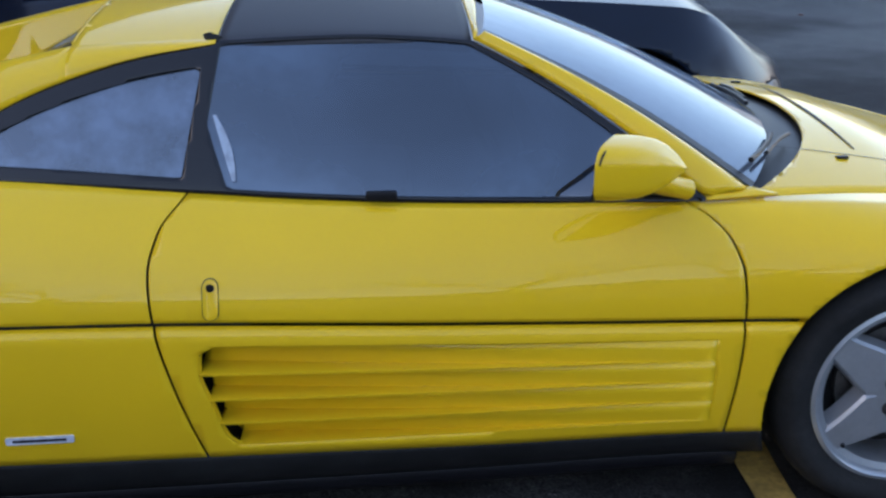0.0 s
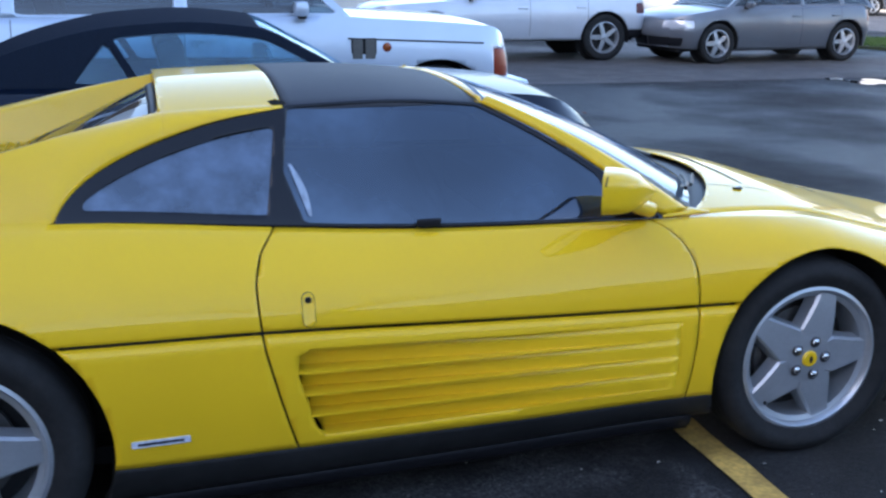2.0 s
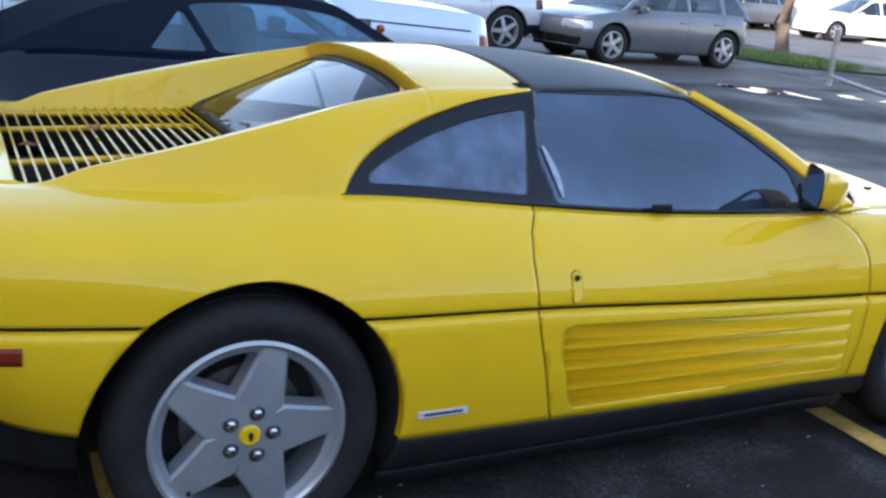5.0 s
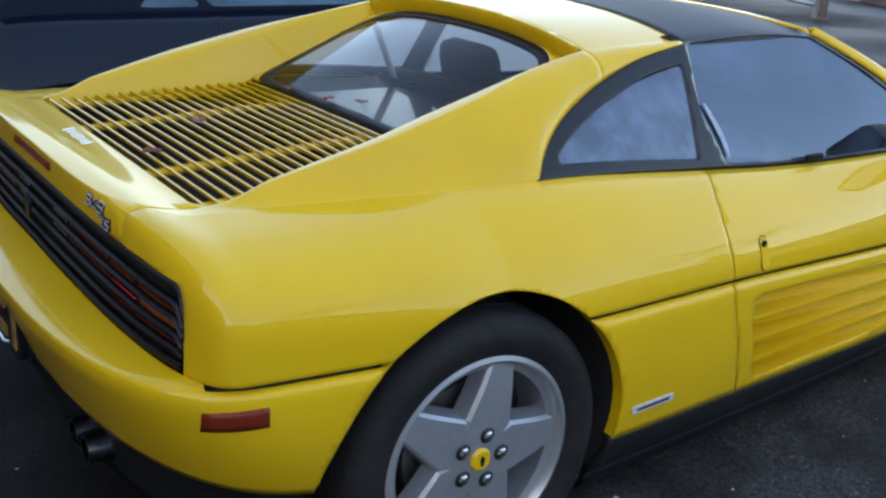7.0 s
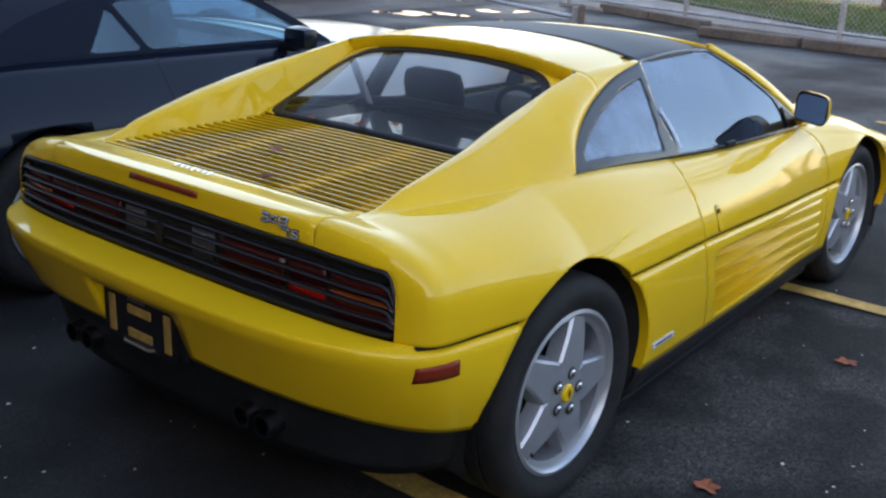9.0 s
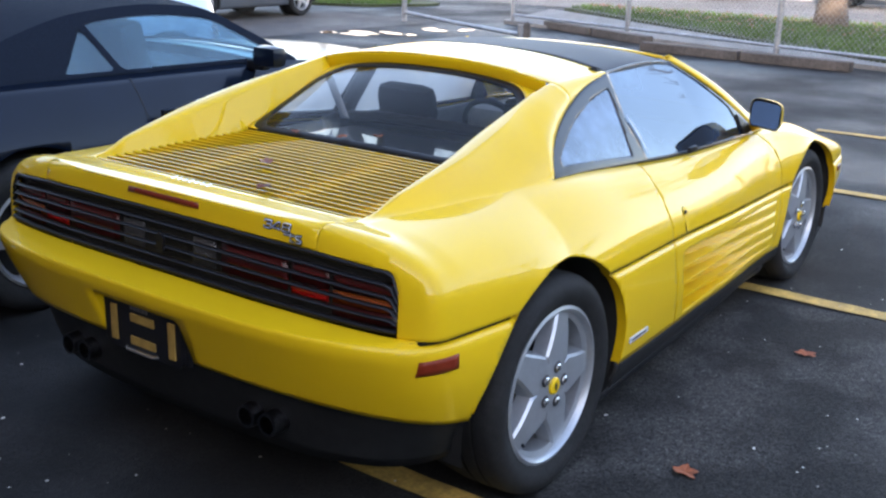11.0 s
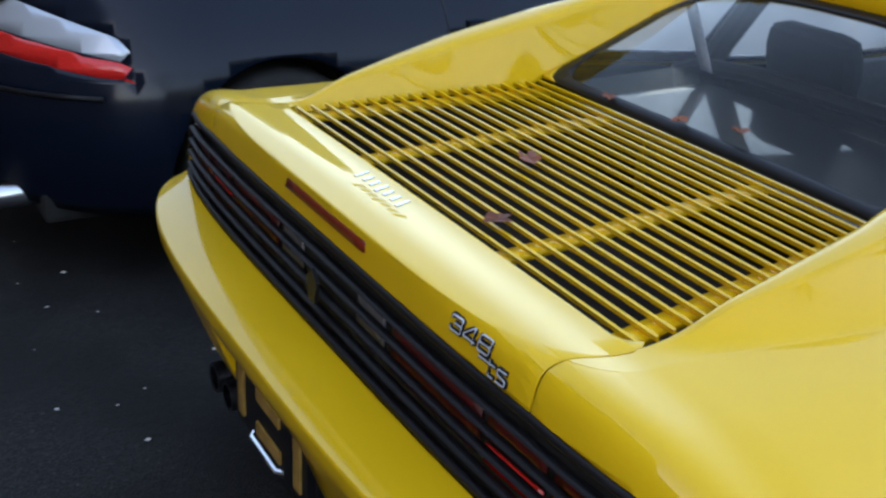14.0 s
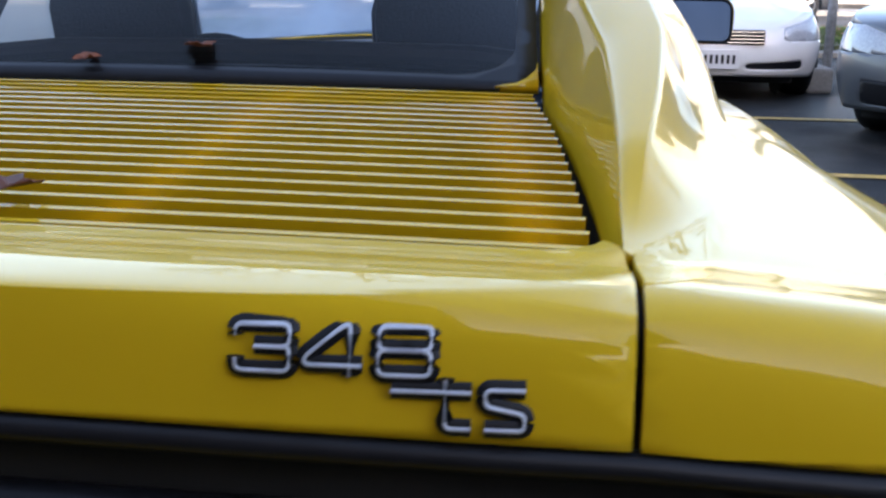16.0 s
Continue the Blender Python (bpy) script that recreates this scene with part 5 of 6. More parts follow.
# wheels: five broad spokes, nuts and a yellow centre cap
def wheel(x, y, z, radius, width, sgn, rim):
    w = part("wheel", lathe([(rim * 0.97, -0.035), (rim, -0.005), (rim + 0.004, 0.0), (rim - 0.006, 0.004), (rim - 0.013, -0.003), (rim - 0.016, -0.014), (rim - 0.032, -0.020), (rim - 0.036, -0.16), (rim * 0.97, -0.17)], 64), ALLOY, car, "silver five-spoke alloy wheel", smooth=35)
    w.matrix_basis = pose(x, y, z, 0, 0, 0 if sgn > 0 else 180)
    r = radius
    tyre = [(rim - 0.01, -0.01), (rim + 0.012, 0.002), (rim + 0.03, 0.012), (lerp(rim, r, 0.55), 0.018), (r - 0.028, 0.012), (r - 0.010, 0.0), (r - 0.003, -0.018),
            (r, -0.04), (r, -0.052), (r - 0.007, -0.053), (r - 0.007, -0.059), (r, -0.060), (r + 0.001, -0.10), (r - 0.007, -0.101), (r - 0.007, -0.109), (r + 0.001, -0.11),
            (r, -0.16), (r - 0.012, -width), (r - 0.06, -width - 0.01), (rim, -width)]
    part("tyre", lathe(tyre, 96), RUBBER, w, "black road tyre", smooth=50)
    part("brake_disc", lathe([(0.02, -0.075), (0.15, -0.075), (0.15, -0.09), (0.02, -0.09)], 40), mat_disc, w)
    part("wheel_back", lathe([(0.001, -0.12), (rim - 0.025, -0.12), (rim - 0.025, -0.125), (0.001, -0.125)], 40), DARK, w)
    for i in range(5):
        a = radians(90 + 72 * i + 16)
        bm = bmesh.new()
        prof = ((0.040, 0.040, -0.004), (0.085, 0.061, -0.004), (0.12, 0.053, -0.005), (0.165, 0.043, -0.008), (0.20, 0.036, -0.013), (rim - 0.014, 0.034, -0.017))
        rowsv = []
        for rr, hw, d in prof:
            rowsv.append([bm.verts.new(q) for q in ((-hw - 0.007, d - 0.050, rr), (-hw - 0.001, d - 0.008, rr), (-hw + 0.006, d, rr), (hw - 0.006, d, rr), (hw + 0.001, d - 0.008, rr), (hw + 0.007, d - 0.050, rr))])
        for p, q in zip(rowsv, rowsv[1:]):
            for k in range(5):
                bm.faces.new((p[k], p[k + 1], q[k + 1], q[k]))
        bmesh.ops.transform(bm, matrix=Matrix.Rotation(math.pi / 2 - a, 4, "Y"), verts=bm.verts[:])
        bmesh.ops.recalc_face_normals(bm, faces=bm.faces[:])
        c = bm.faces[:]
        part("spoke", bm, ALLOY, w, smooth=25, thick=0.0)
        b = radians(90 + 72 * i + 16)
        nut = lathe([(0.0, 0.010), (0.008, 0.009), (0.0125, 0.006), (0.014, -0.004)], 6, "y")
        recess = part("nut_recess", lathe([(0.0, 0.0015), (0.0165, 0.0015), (0.019, 0.0)], 20), DARK_CHROME, w)
        recess.matrix_basis = pose(0.056 * math.cos(b), 0.0005, 0.056 * math.sin(b))
        o = part("wheel_nut", nut, CHROME, w)
        o.matrix_basis = pose(0.056 * math.cos(b), 0.0, 0.056 * math.sin(b))
    part("hub", lathe([(0.0, 0.0), (0.05, -0.001), (0.078, -0.004), (0.09, -0.02), (0.09, -0.06)], 40), ALLOY, w, smooth=35)
    cap = part("centre_cap", lathe([(0.0, 0.008), (0.022, 0.007), (0.026, 0.003), (0.027, -0.004)], 32), YELLOW, w, "yellow centre cap")
    part("cap_emblem", prism([(0.0, 0.013), (0.006, 0.004), (0.003, -0.012), (-0.004, -0.012), (-0.007, 0.004)], 0.0012, lambda p, q, d: (p, 0.0078 + d, q)), BLACK_TRIM, cap, smooth=0)
    part("valve", tube([(0.135, -0.02, -0.135), (0.14, -0.005, -0.14)], 0.005, 8), BLACK_TRIM, w)
    return w


mat_disc = mat("brake_disc", (0.12, 0.115, 0.11), 0.5, 0.8, grain=0.2, grain_size=60)
for s in (-1, 1):
    wheel(REAR[0], s * 0.893, REAR[1], R_REAR, 0.25, s, 0.234)
    wheel(FRONT[0], s * 0.780, FRONT[1], R_FRONT, 0.215, s, 0.232)

# dash colour lightened to stand in for the bright light behind the windscreen
DASH = mat("brightened_dash_vinyl", (0.26, 0.25, 0.235), 0.5, grain=0.12, grain_size=60, bump=0.2, bump_size=200)
SHELF = mat("gloss_shelf_vinyl", (0.015, 0.014, 0.013), 0.30, 0, 1.0, grain=0.15, grain_size=60)
# cabin: tub, seats, shelf, dash and steering wheel
part("cabin_floor", one_box((1.25, 0, 0.30), (1.6, 1.3, 0.04)), DARK, car, smooth=0)
part("bulkhead", shell(grid(lambda u, v: (lerp(0.74, 0.67, u), lerp(-0.58, 0.58, v), lerp(0.30, 0.855, u)), 3, 3), None), LEATHER, car, thick=0.02)
part("shelf_panel", shell(grid(lambda u, v: (lerp(0.125, 0.665, u), lerp(-1, 1, v) * lerp(0.49, 0.585, u), 0.864 - 0.018 * u), 6, 6), (0, 0, 0)), SHELF, car, "glossy black shelf under the rear window", thick=0.015)
part("shelf_lip", tube([(0.64, -0.60, 0.830), (0.655, -0.54, 0.858), (0.67, -0.36, 0.876), (0.675, 0, 0.880), (0.67, 0.36, 0.876), (0.655, 0.54, 0.858), (0.64, 0.60, 0.830)], 0.022, 10), LEATHER, car, "padded black lip behind the seats")
for y in (-0.30, 0.30):
    S = part("seat", one_box((1.04, y, 0.50), (0.52, 0.48, 0.18), 0.06), LEATHER, car, "black leather seat")
    part("backrest", one_box((0.85, y, 0.62), (0.15, 0.48, 0.44), 0.06, Matrix.Rotation(-0.25, 4, "Y")), LEATHER, S)
    part("headrest", one_box((0.80, y, 0.915), (0.09, 0.27, 0.17), 0.055, Matrix.Rotation(-0.2, 4, "Y")), LEATHER, S)
BELT = mat("pale_belt_webbing", (0.42, 0.46, 0.52), 0.7, grain=0.15, grain_size=120)
for s in (-1, 1):
    part("pillar_trim", tube([(0.790, s * 0.645, 0.80), (0.80, s * 0.600, 0.90), (0.835, s * 0.52, 1.06), (0.86, s * 0.48, 1.11)], 0.034, 8), LEATHER, car)
    part("seat_belt", shell(grid(lambda u, v: (lerp(0.56, 0.62, u), s * lerp(0.500, 0.470, u) + lerp(-0.022, 0.022, v), lerp(1.035, 0.862, u)), 8, 2)), BELT, car, "pale grey seat belt strap", thick=0.002)
part("dashboard", one_box((1.82, 0, 0.70), (0.34, 1.26, 0.16), 0.05), DASH, car)
part("steering_wheel", lathe([(0.165 + 0.014 * math.cos(a * math.pi / 4), 0.014 * math.sin(a * math.pi / 4)) for a in range(9)], 32, "x"), LEATHER, car).matrix_basis = pose(1.52, 0.36, 0.70, 0, -25, 0)
for y in (-0.66, 0.66):
    part("door_card", one_box((1.3, y, 0.56), (1.3, 0.03, 0.44), 0.01), GREY_TRIM, car, smooth=0)


# ---- the other cars ----
def simple_wheel(parent, x, y, z, radius, width, s, spokes, rim_paint):
    rim = radius * 0.68
    w = part("wheel", lathe([(rim * 0.96, -0.10), (rim * 0.95, -0.03), (rim, 0.0), (rim - 0.012, 0.004), (rim - 0.03, -0.03), (rim * 0.86, -0.12)], 40), rim_paint, parent, smooth=35)
    w.matrix_basis = pose(x, y, z, 0, 0, 0 if s > 0 else 180)
    part("tyre", lathe([(rim - 0.008, -0.01), (rim + 0.02, 0.006), (lerp(rim, radius, 0.6), 0.012), (radius - 0.02, 0.004), (radius - 0.002, -0.02), (radius, -0.06), (radius, -width + 0.05), (radius - 0.02, -width), (rim, -width)], 56), RUBBER, w, smooth=50)
    part("wheel_back", lathe([(0.001, -0.09), (rim - 0.01, -0.09), (rim - 0.01, -0.095)], 32), DARK, w)
    for i in range(spokes):
        a = 2 * math.pi * i / spokes + 0.3
        bm = bmesh.new()
        k = 5 / spokes
        rowsv = []
        for rr, hw, d in ((0.03, 0.035 * k, -0.01), (rim * 0.45, 0.034 * k, -0.008), (rim * 0.8, 0.026 * k, -0.016), (rim * 0.97, 0.034 * k, -0.022)):
            rowsv.append([bm.verts.new(q) for q in ((-hw - 0.006, d - 0.03, rr), (-hw, d, rr), (hw, d, rr), (hw + 0.006, d - 0.03, rr))])
        for p, q in zip(rowsv, rowsv[1:]):
            for j in range(3):
                bm.faces.new((p[j], p[j + 1], q[j + 1], q[j]))
        bmesh.ops.transform(bm, matrix=Matrix.Rotation(a, 4, "Y"), verts=bm.verts[:])
        bmesh.ops.recalc_face_normals(bm, faces=bm.faces[:])
        part("spoke", bm, rim_paint, w, smooth=30)
    part("hub", lathe([(0.0, 0.002), (0.03, 0.0), (0.055, -0.008), (0.06, -0.04)], 24), rim_paint, w)
    return w


def parked_car(label, at, paint, L, W, top, axles, radius, green, roof_z, roof_w, pillars, lamps, roof_mat=None, belt_in=0.07,
               bottom=0.24, ends=((0.45, 2.8), (0.7, 2.4)), mid=0.42, spokes=5, rim_paint=None, rear_glass=True, pane=None, tip=0.05, group="parked cars", glass_from=-9.0, lean=0.0):
    """A car along x, tail at 0 and nose at L. top: height of belt, hood and trunk along x; green: x of the rear base, the roof's rear and
    front, and the windscreen's base; lamps: (name, material, test) with test(x, y, z) >= 0 on the lamp."""
    c = thing("parked_car", label, "car", group, at=at)
    zt = curve(*top)
    pane = pane or TINTED
    roof_mat = roof_mat or paint
    rim_paint = rim_paint or ALLOY
    (lr, nr), (lf, nf) = ends

    def side(u, t):
        bulge = math.sin(math.pi * (0.10 + 0.80 * t))
        xr, xf = tip * (1 - bulge), L - tip * (1 - bulge)
        x = along_u(u, xr, xf)
        top_z = zt(x)
        w = W / 2 - 0.05 * max(0, (mid - t) / mid) ** 2 - belt_in * max(0.0, (t - mid) / (1 - mid)) ** 2.2
        w *= end_round(x, xr, xf, lr, lf, nr, nf)
        return (x, -w, lerp(bottom + 0.04 * (abs(2 * x / L - 1)) ** 4, top_z, t))

    def lid(u, s):
        x, y, z = side(u, 1.0)
        return (x, y * (1 - s), z + 0.035 * (1 - (1 - s) ** 2) * min(1, abs(y) / 0.4))

    wells = lambda p: min(math.hypot(p[0] - a, p[2] - radius) for a in axles) - radius - 0.045
    flank = clip(grid(side, 120, 16), wells)
    cover = grid(lid, 120, 6)
    x0, x1, x2, x3 = green
    belt = lambda x: W / 2 - belt_in
    cover = clip(cover, lambda p: max(x0 + 0.15 - p[0], p[0] - x3 + 0.25))
    centre = (L / 2, 0, 0.5)
    body_faces = flank
    for nm, m, test in lamps:
        hit = clip(flank, lambda p: test(p[0], p[1], p[2]))
        body_faces = clip(body_faces, lambda p: -test(p[0], p[1], p[2]))
        for flip in ((lambda q: q), mirrored):
            part(nm, shell(flip(hit), centre), m, c, thick=0.01)
    part("body", shell(body_faces + cover, centre, True), paint, c, thick=0.008)
    part("underside", one_box((L / 2, 0, bottom + 0.02), (L * 0.9, W * 0.72, 0.10), 0.02), DARK, c, smooth=0)
    for s in (-1, 1):
        for a in axles:
            polys = grid(lambda u, v: (a + (radius + 0.046) * math.cos(lerp(-0.2, math.pi + 0.2, u)), -s * lerp(W / 2 - 0.30, W / 2 - 0.02 - 0.9 * max(0.0, belt_in - 0.1), v), radius + (radius + 0.046) * math.sin(lerp(-0.2, math.pi + 0.2, u))), 24, 2)
            polys += grid(lambda u, v: (a + (radius + 0.046) * v * math.cos(2 * math.pi * u), -s * (W / 2 - 0.30), radius + (radius + 0.046) * v * math.sin(2 * math.pi * u)), 24, 1, v0=0.01)
            part("wheel_well", shell(polys), DARK, c)
            simple_wheel(c, a, s * (W / 2 - 0.035), radius, radius, 0.22, s, spokes, rim_paint)
    # greenhouse
    line = curve((x0, zt(x0)), (lerp(x0, x1, 0.55), lerp(zt(x0), roof_z, 0.66)), (x1, roof_z - 0.02), ((x1 + x2) / 2, roof_z), (x2, roof_z - 0.025), (lerp(x2, x3, 0.5), lerp(roof_z, zt(x3), 0.47)), (x3, zt(x3) + 0.01))

    def gw(x, z):
        t = max(0.0, min(1.0, (z - zt(x)) / max(0.05, roof_z - zt(x))))
        return lerp(belt(x), roof_w, t ** 1.1)

    sides = grid(lambda u, v: (lambda x: (lambda z: (x, -gw(x, z), z))(lerp(zt(x) - 0.01, line(x), v)))(lerp(x0, x3, u)), 80, 14)
    area = lambda p: min(line(p[0]) - 0.05 - p[2], p[2] - zt(p[0]) - 0.02, line(p[0] + 0.06) - p[2] - 0.02, line(p[0] - 0.06) - p[2] - 0.02, p[0] - glass_from - 0.8 * (p[2] - 0.92), *[abs(p[0] + lean * (p[2] - 0.92) - q) - hw for q, hw in pillars])
    glassy, solid = clip(sides, area), clip(sides, lambda p: -area(p))
    roof = grid(lambda u, v: (lambda x: (x, lerp(-1, 0, v) * gw(x, line(x)), line(x) + 0.045 * (1 - (1 - v) ** 2)))(lerp(x0, x3, u)), 80, 10)
    front = clip(roof, lambda p: min(p[0] - x2 - 0.03, x3 - 0.01 - p[0], gw(p[0], line(p[0])) - 0.05 - abs(p[1])))
    rear = clip(roof, lambda p: min(x1 - 0.02 - p[0], p[0] - x0 - 0.05, gw(p[0], line(p[0])) - 0.07 - abs(p[1]))) if rear_glass else []
    shut = clip(roof, lambda p: -min(p[0] - x2 - 0.03, x3 - 0.01 - p[0], gw(p[0], line(p[0])) - 0.05 - abs(p[1])))
    if rear_glass:
        shut = clip(shut, lambda p: -min(x1 - 0.02 - p[0], p[0] - x0 - 0.05, gw(p[0], line(p[0])) - 0.07 - abs(p[1])))
    part("roof", shell(solid + shut, (L / 2, 0, 0.6), True), roof_mat, c, thick=0.015)
    part("windscreen", shell(front, (L / 2, 0, 0.6), True), pane, c).visible_shadow = False
    if rear:
        part("rear_window", shell(rear, (L / 2, 0, 0.6), True), pane, c).visible_shadow = False
    edges = sorted(q for q, _ in pillars)
    cuts = [-9] + edges + [99]
    for a, b in zip(cuts, cuts[1:]):
        piece = clip(clip(glassy, lambda p: p[0] + lean * (p[2] - 0.92) - a), lambda p: b - p[0] - lean * (p[2] - 0.92))
        if piece:
            for flip in ((lambda q: q), mirrored):
                part("side_window", shell(flip(piece), (L / 2, 0, 0.6)), pane, c).visible_shadow = False
    # cabin seen through the panes
    for y in (-0.37, 0.37):
        xs = lerp(x1, x2, 0.45)
        s = part("seat", one_box((xs, y, zt(xs) - 0.05), (0.14, 0.46, 0.55), 0.05, Matrix.Rotation(-0.2, 4, "Y")), LEATHER, c)
        part("headrest", one_box((xs - 0.06, y, min(zt(xs) + 0.29, roof_z - 0.15)), (0.09, 0.24, 0.15), 0.04), LEATHER, s)
    part("dashboard", one_box((x3 - 0.42, 0, zt(x3) - 0.08), (0.35, W * 0.72, 0.16), 0.05), LEATHER, c)
    part("cabin_floor", one_box((L / 2, 0, 0.40), ((x3 - x0) * 0.9, W * 0.8, 0.04)), DARK, c, smooth=0)
    for s in (-1, 1):
        m = part("door_mirror", one_box((x3 - 0.36, s * (W / 2 + 0.07 - 0.5 * belt_in), zt(x3) + 0.06), (0.10, 0.16, 0.105), 0.035), paint, c)
        part("mirror_arm", one_box((x3 - 0.34, s * (W / 2 - 0.03 - 0.5 * belt_in), zt(x3) + 0.01), (0.06, 0.12, 0.05), 0.015), BLACK_TRIM, m, smooth=0)
        for q, hw in pillars[:2]:
            part("door_handle", one_box((q + 0.14, s * (W / 2 - 0.012), zt(q) - 0.16), (0.17, 0.03, 0.03), 0.01), paint, c)
            polys = grid(lambda u, v: (q + 0.02 + lerp(-0.003, 0.003, v), -(lambda t: W / 2 - 0.05 * max(0, (mid - t) / mid) ** 2 - belt_in * max(0.0, (t - mid) / (1 - mid)) ** 2.2 + 0.0015)(lerp(0.1, 0.98, u)) * s, lerp(bottom, zt(q), lerp(0.1, 0.98, u))), 14, 1)
            part("door_seam", shell(polys), DARK, c, smooth=0)
    return c


# dark blue soft-top beside the yellow car
CONV_X, CONV_Y = -1.00, 2.40
soft_top_lamps = (
    ("tail_lamp", RED_BRIGHT, lambda x, y, z: min(0.47 - x, x - 0.02, 0.787 - 0.20 * x - z, z - 0.722 + 0.17 * x, -0.42 - y)),
    ("lamp_cover", PALE_PAINT, lambda x, y, z: min(0.47 - x, x - 0.02, 0.915 - 0.34 * x - z, z - 0.791 + 0.20 * x, -0.40 - y)),
    ("headlight", SMOKED, lambda x, y, z: min(x - 3.85, z - 0.40, 0.47 - z, -0.45 - y)),
)
convertible = parked_car("dark blue convertible with closed dark canvas top", Matrix.Translation((CONV_X, CONV_Y, 0)), DARK_BLUE, 4.20, 1.80,
    ((0, 0.84), (0.35, 0.89), (0.9, 0.93), (1.3, 0.925), (2.3, 0.915), (2.85, 0.885), (3.50, 0.842), (3.62, 0.815), (3.98, 0.575), (4.20, 0.47)), (0.92, 3.27), 0.325,
    (0.55, 1.40, 2.05, 2.60), 1.215, 0.55, ((1.50, 0.022),), soft_top_lamps, CANVAS, 0.20, 0.20, ((0.75, 2.3), (0.95, 2.2)), 0.36, rear_glass=False, pane=PALE_PANE, glass_from=1.19, lean=0.6)
part("spoiler_lid", shell(grid(lambda u, v: (lerp(0.16, 0.60, u), lerp(-0.52, 0.52, v), 0.853 + 0.16 * u + 0.02 * (1 - (2 * v - 1) ** 2)), 6, 12), (2, 0, 0)), DARK_BLUE, convertible, thick=0.02)
for i in range(7):
    part("lid_slat", one_box((0.26 + 0.045 * i, 0, 0.915 + 0.0165 * i), (0.012, 0.80, 0.012), 0.003), BLACK_TRIM, convertible, smooth=0)
for s in (-1, 1):
    part("exhaust_tip", lathe([(0.03, 0.0), (0.042, 0.0), (0.045, 0.02), (0.045, 0.2)], 20, "x", (0.03, s * 0.52, 0.24)), CHROME, convertible)
part("rear_bumper_lip", shell(grid(lambda u, v: (0.02 + 0.35 * (2 * u - 1) ** 4, lerp(-0.84, 0.84, u), lerp(0.60, 0.615, v)), 24, 1), (2, 0, 0.5)), BLACK_TRIM, convertible, thick=0.01)

# tall silver off-roader beyond it
suv = parked_car("tall pale silver off-road estate with upright front", Matrix.Translation((-1.55, 4.98, 0)), SILVER_BLUE, 4.85, 1.94,
    ((0, 1.08), (0.5, 1.12), (3.4, 1.135), (3.7, 1.12), (4.45, 1.075), (4.62, 1.05), (4.76, 0.95), (4.85, 0.90)), (0.95, 4.18), 0.39,
    (0.12, 0.45, 2.75, 3.52), 1.82, 0.66, ((1.25, 0.05), (2.35, 0.05)),
    (("headlight", CLEAR_LENS, lambda x, y, z: min(x - 4.60, z - 0.69, 0.90 - z, -0.50 - y, y + 0.87)), ("indicator", MARKER_RED, lambda x, y, z: min(x - 4.60, z - 0.69, 0.90 - z, -0.87 - y)), ("tail_lamp", RED_LENS, lambda x, y, z: min(0.22 - x, z - 0.75, 1.05 - z, -0.6 - y)),
     ("front_bumper", SILVER_BLUE, lambda x, y, z: min(x - 4.55, 0.58 - z))), None, 0.05, 0.38, ((0.25, 3.5), (0.35, 3.2)), 0.5, group="parked cars")
part("vent_backing", one_box((3.615, -0.960, 0.905), (0.185, 0.012, 0.155), 0.003), BLACK_TRIM, suv, smooth=0)
for x in (3.568, 3.662):
    part("side_vent", one_box((x, -0.965, 0.905), (0.074, 0.012, 0.138), 0.004), GREY_TRIM, suv, "grey vent panel", smooth=0)
part("hood_seam", shell(grid(lambda u, v: (lerp(3.50, 4.52, u), -0.9585, lerp(0.980, 0.940, u) + lerp(-0.006, 0.006, v)), 12, 1)), DARK, suv, smooth=0)
part("bumper_bar", one_box((4.80, 0, 0.60), (0.22, 1.84, 0.13), 0.045), SILVER_BLUE, suv, "silver bumper bar")
part("marker_lamp", lathe([(0.0, 0.012), (0.03, 0.008), (0.034, 0.0)], 16, "y"), AMBER_LENS, suv).matrix_basis = pose(3.785, -0.962, 0.917, 0, 0, 180)

# pale off-roader and grey hatchback of the far row, noses towards -x
parked_car("pale silver off-road estate with five-spoke wheels", Matrix.Translation((8.75, 13.40, 0)) @ Matrix.Rotation(math.pi, 4, "Z"), PALE_PAINT, 4.78, 1.90,
    ((0, 0.98), (0.4, 1.02), (3.3, 0.98), (3.6, 0.95), (4.5, 0.88), (4.78, 0.78)), (0.85, 3.77), 0.375,
    (0.10, 0.55, 2.5, 3.5), 1.66, 0.62, ((1.15, 0.05), (2.15, 0.05)),
    (("tail_lamp", RED_LENS, lambda x, y, z: min(0.32 - x, z - 0.76, 0.93 - z, -0.60 - y)), ("headlight", CLEAR_LENS, lambda x, y, z: min(x - 4.4, z - 0.62, 0.78 - z, -0.45 - y)),
     ("rear_bumper", BLACK_TRIM, lambda x, y, z: min(0.5 - x, 0.50 - z))), None, 0.06, 0.34, ((0.35, 3.0), (0.6, 2.6)), 0.5)
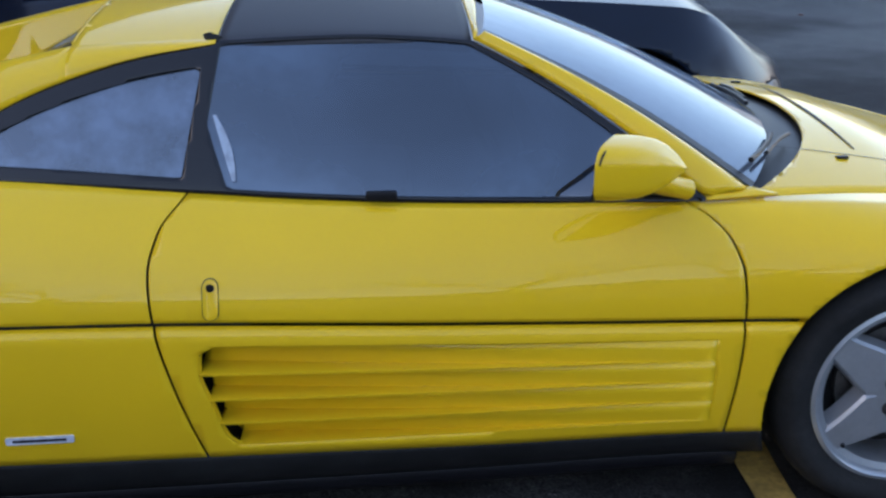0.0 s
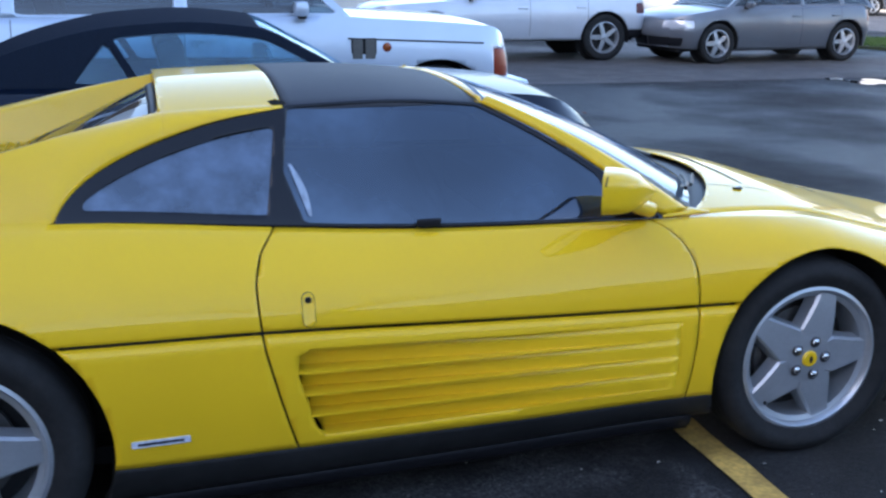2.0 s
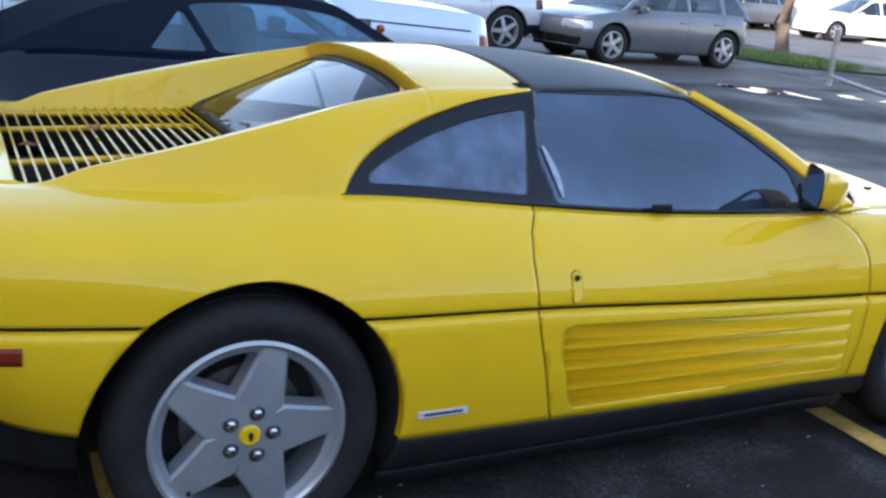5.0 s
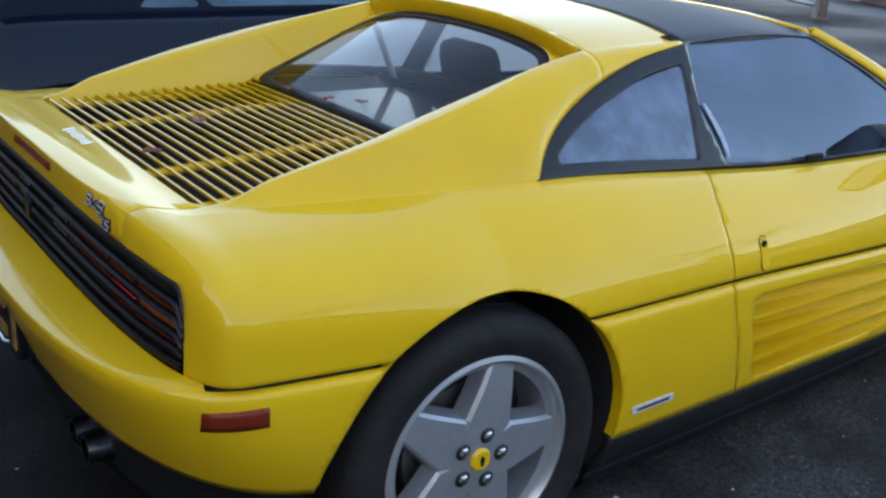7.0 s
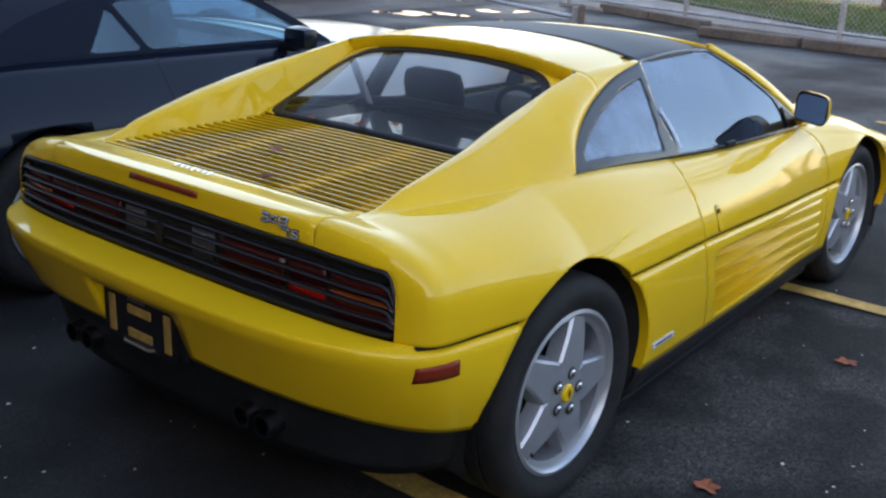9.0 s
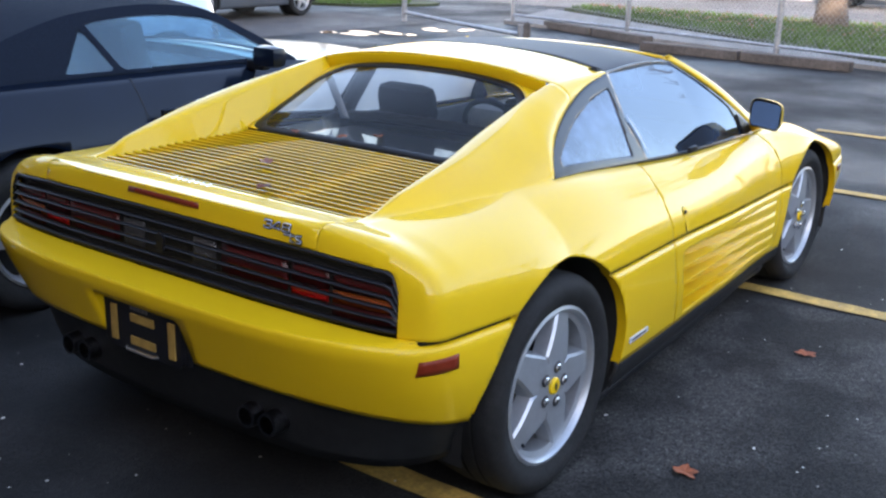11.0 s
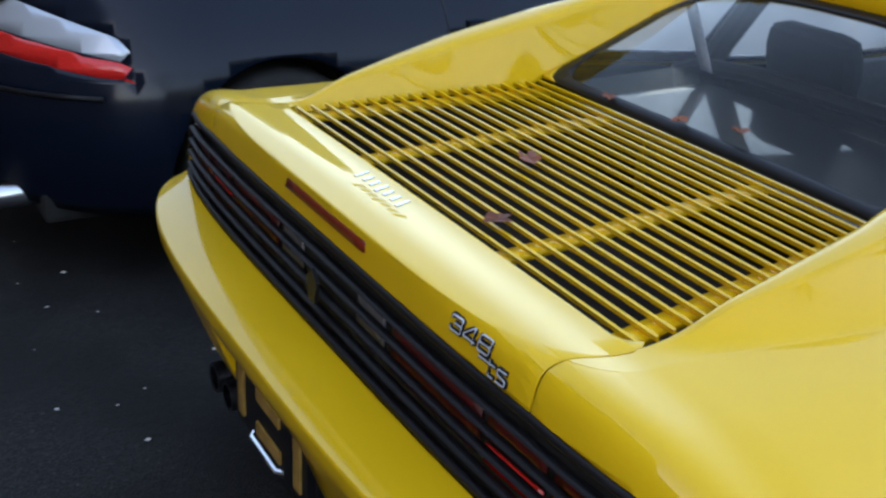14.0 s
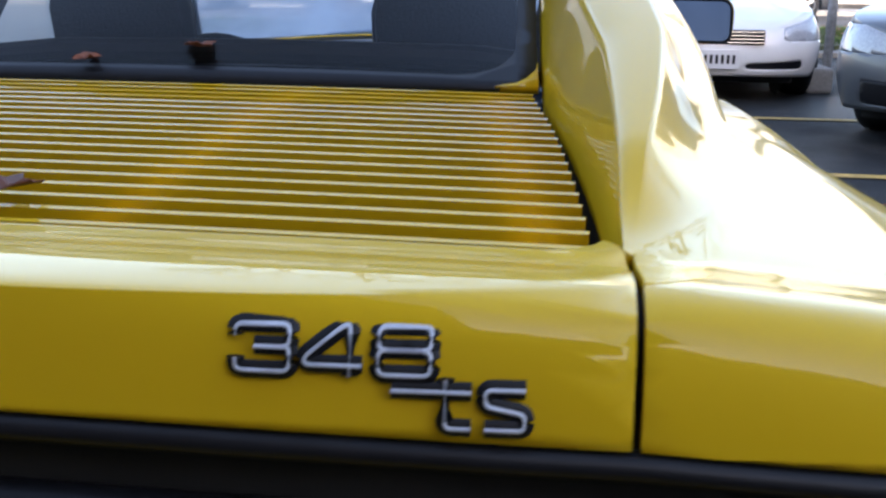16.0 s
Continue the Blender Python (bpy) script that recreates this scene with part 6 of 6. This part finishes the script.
parked_car("grey silver three-door hatchback with alloy wheels", Matrix.Translation((12.52, 12.62, 0)) @ Matrix.Rotation(math.pi + radians(4), 4, "Z"), GREY_PAINT, 3.95, 1.73,
    ((0, 0.86), (0.4, 0.92), (2.6, 0.90), (3.1, 0.86), (3.65, 0.77), (3.95, 0.66)), (0.62, 3.13), 0.325,
    (0.05, 0.60, 2.1, 2.98), 1.44, 0.55, ((0.72, 0.05), (1.52, 0.035)),
    (("tail_lamp", RED_LENS, lambda x, y, z: min(0.22 - x, z - 0.66, 0.88 - z, -0.55 - y)), ("headlight", CLEAR_LENS, lambda x, y, z: min(x - 3.58, z - 0.56, 0.69 - z, -0.38 - y)),
     ("grille", BLACK_TRIM, lambda x, y, z: min(x - 3.72, z - 0.28, 0.42 - z))), None, 0.06, 0.22, ((0.3, 3.0), (0.6, 2.4)), 0.5)

# white coupe facing the yellow car, behind it a silver saloon nose
wc = parked_car("white sports coupe with dark slim lower intake", Matrix.Translation((12.2, -1.62, 0)) @ Matrix.Rotation(math.pi, 4, "Z"), WHITE_PAINT, 4.5, 1.80,
    ((0, 0.86), (0.5, 0.90), (2.6, 0.88), (3.2, 0.83), (3.9, 0.73), (4.3, 0.63), (4.5, 0.52)), (0.85, 3.70), 0.33,
    (0.25, 1.2, 2.1, 3.05), 1.36, 0.54, ((1.35, 0.04),),
    (("headlight", CLEAR_LENS, lambda x, y, z: min(x - 3.75, z - 0.49, 0.69 - z + 0.10 * (4.3 - x), -0.53 - y)), ("tail_lamp", RED_LENS, lambda x, y, z: min(0.22 - x, z - 0.66, 0.82 - z, -0.5 - y)),
     ("lower_intake", BLACK_TRIM, lambda x, y, z: min(x - 4.0, z - 0.265 - 0.0, 0.325 + 0.05 * (-y - 0.5) - z, -0.22 - y, y + 0.70))), None, 0.08, 0.17, ((0.4, 2.8), (0.60, 2.5)), 0.5)
part("grille", one_box((4.47, 0, 0.52), (0.05, 0.74, 0.12), 0.02), BLACK_TRIM, wc, "black slatted grille", smooth=0)
for k in range(4):
    part("grille_bar", one_box((4.50, 0, 0.477 + 0.028 * k), (0.012, 0.72, 0.008), 0.002), CHROME, wc, smooth=0)
PL = part("number_plate", one_box((4.505, 0.02, 0.345), (0.012, 0.31, 0.155), 0.003), WHITE_PAINT, wc, "white plate with dark bars", smooth=0)
for k in range(6):
    part("plate_bar", one_box((4.513, -0.095 + 0.045 * k, 0.345), (0.004, 0.022, 0.07), 0.001), BLACK_TRIM, PL, smooth=0)
parked_car("silver saloon with chrome grille", Matrix.Translation((8.95, -5.35, 0)) @ Matrix.Rotation(radians(145), 4, "Z"), GREY_PAINT, 4.7, 1.80,
    ((0, 0.92), (0.6, 0.95), (2.8, 0.93), (3.4, 0.89), (4.2, 0.80), (4.5, 0.74), (4.7, 0.62)), (0.95, 3.75), 0.33,
    (0.5, 1.2, 2.2, 3.2), 1.43, 0.56, ((1.2, 0.05), (1.95, 0.04)),
    (("headlight", CLEAR_LENS, lambda x, y, z: min(x - 4.2, z - 0.56, 0.73 - z, -0.42 - y)), ("tail_lamp", RED_LENS, lambda x, y, z: min(0.2 - x, z - 0.7, 0.86 - z, -0.5 - y)),
     ("lower_intake", BLACK_TRIM, lambda x, y, z: min(x - 4.3, z - 0.26, 0.40 - z, y + 0.62))), None, 0.07, 0.19, ((0.4, 2.8), (0.55, 2.6)), 0.5)

# cars across the street
def street_car(x, y, turn, paint, label):
    return parked_car(label, Matrix.Translation((x, y, 0)) @ Matrix.Rotation(radians(turn), 4, "Z"), paint, 4.4, 1.75,
        ((0, 0.86), (0.5, 0.92), (2.7, 0.90), (3.2, 0.86), (4.0, 0.74), (4.4, 0.60)), (0.85, 3.55), 0.32,
        (0.35, 1.1, 2.1, 3.1), 1.42, 0.55, ((1.1, 0.05), (1.9, 0.04)),
        (("headlight", CLEAR_LENS, lambda x, y, z: min(x - 3.9, z - 0.56, 0.70 - z, -0.42 - y)), ("tail_lamp", RED_BRIGHT, lambda x, y, z: min(0.2 - x, z - 0.66, 0.80 - z, -0.5 - y))), group="street cars")


street_car(25.6, 2.2, 90, WHITE_PAINT, "white saloon parked across the street")
street_car(25.6, 8.2, 90, WHITE_PAINT, "white saloon standing at the far kerb")
street_car(29.3, 22.8, 170, WHITE_PAINT, "white saloon in sunlight before the far building")
street_car(27.9, 27.3, 176, GREY_PAINT, "silver grey saloon parked before the far building")
street_car(25.6, -6.5, 90, DARK_PAINT, "charcoal saloon parked across the street")

# fallen leaves
def leaf_thing(x, y, z, size, seed, label="brown fallen leaf lying flat"):
    rng = random.Random(seed)
    bm = bmesh.new()
    pts = []
    for i in range(14):
        a = 2 * math.pi * i / 14
        k = size * (0.55 + 0.45 * abs(math.cos(2.5 * a))) * rng.uniform(0.8, 1.1)
        pts.append(bm.verts.new((k * math.cos(a), k * 0.75 * math.sin(a), 0.006 * rng.random() + 0.15 * size * abs(math.sin(a)))))
    mid_v = bm.verts.new((0, 0, 0.002))
    for i in range(14):
        bm.faces.new((mid_v, pts[i], pts[(i + 1) % 14]))
    ob = part("leaf", bm, LEAF, None, smooth=0, thick=0.001)
    ob.matrix_world = pose(x, y, z, rng.uniform(-4, 4), rng.uniform(-4, 4), rng.uniform(0, 360))
    return tagged(ob, label, "leaf", "fallen leaves")


leaf_thing(0.33, -1.18, 0.006, 0.05, 1)
leaf_thing(1.52, -1.16, 0.006, 0.045, 2)
leaf_thing(-0.24, 0.02, 0.888, 0.032, 3, "reddish brown leaf on the engine louvres")
leaf_thing(-0.43, -0.17, 0.874, 0.030, 4, "reddish brown leaf on the engine louvres")
leaf_thing(0.14, 0.05, 0.908, 0.022, 5, "small curled leaf on the rear window")
leaf_thing(0.17, -0.08, 0.922, 0.026, 6, "small curled leaf on the rear window")
leaf_thing(0.13, 0.26, 0.900, 0.022, 7, "small curled leaf on the rear window")
rng = random.Random(9)
for i in range(26):
    leaf_thing(rng.uniform(-2.5, 11), rng.choice((rng.uniform(-3.2, -1.1), rng.uniform(6, 10.5))), 0.006, rng.uniform(0.015, 0.035), 40 + i)
verge = bmesh.new()
for i in range(900):
    y = rng.uniform(-5, 9)
    x = rng.uniform(max(15.1, 12.4 + 0.668 * (y - 0.72)), 18.3)
    a, k = rng.uniform(0, 6.28), rng.uniform(0.03, 0.06)
    z = 0.12 + rng.random() * 0.05
    verge.faces.new([verge.verts.new((x + k * math.cos(a + d), y + k * math.sin(a + d), z + 0.02 * rng.random())) for d in (0, 1.6, 3.1, 4.7)])
tagged(part("leaf_litter", verge, LEAF, smooth=0), "brown leaf litter on the grass verge", "leaves", kind="stuff")
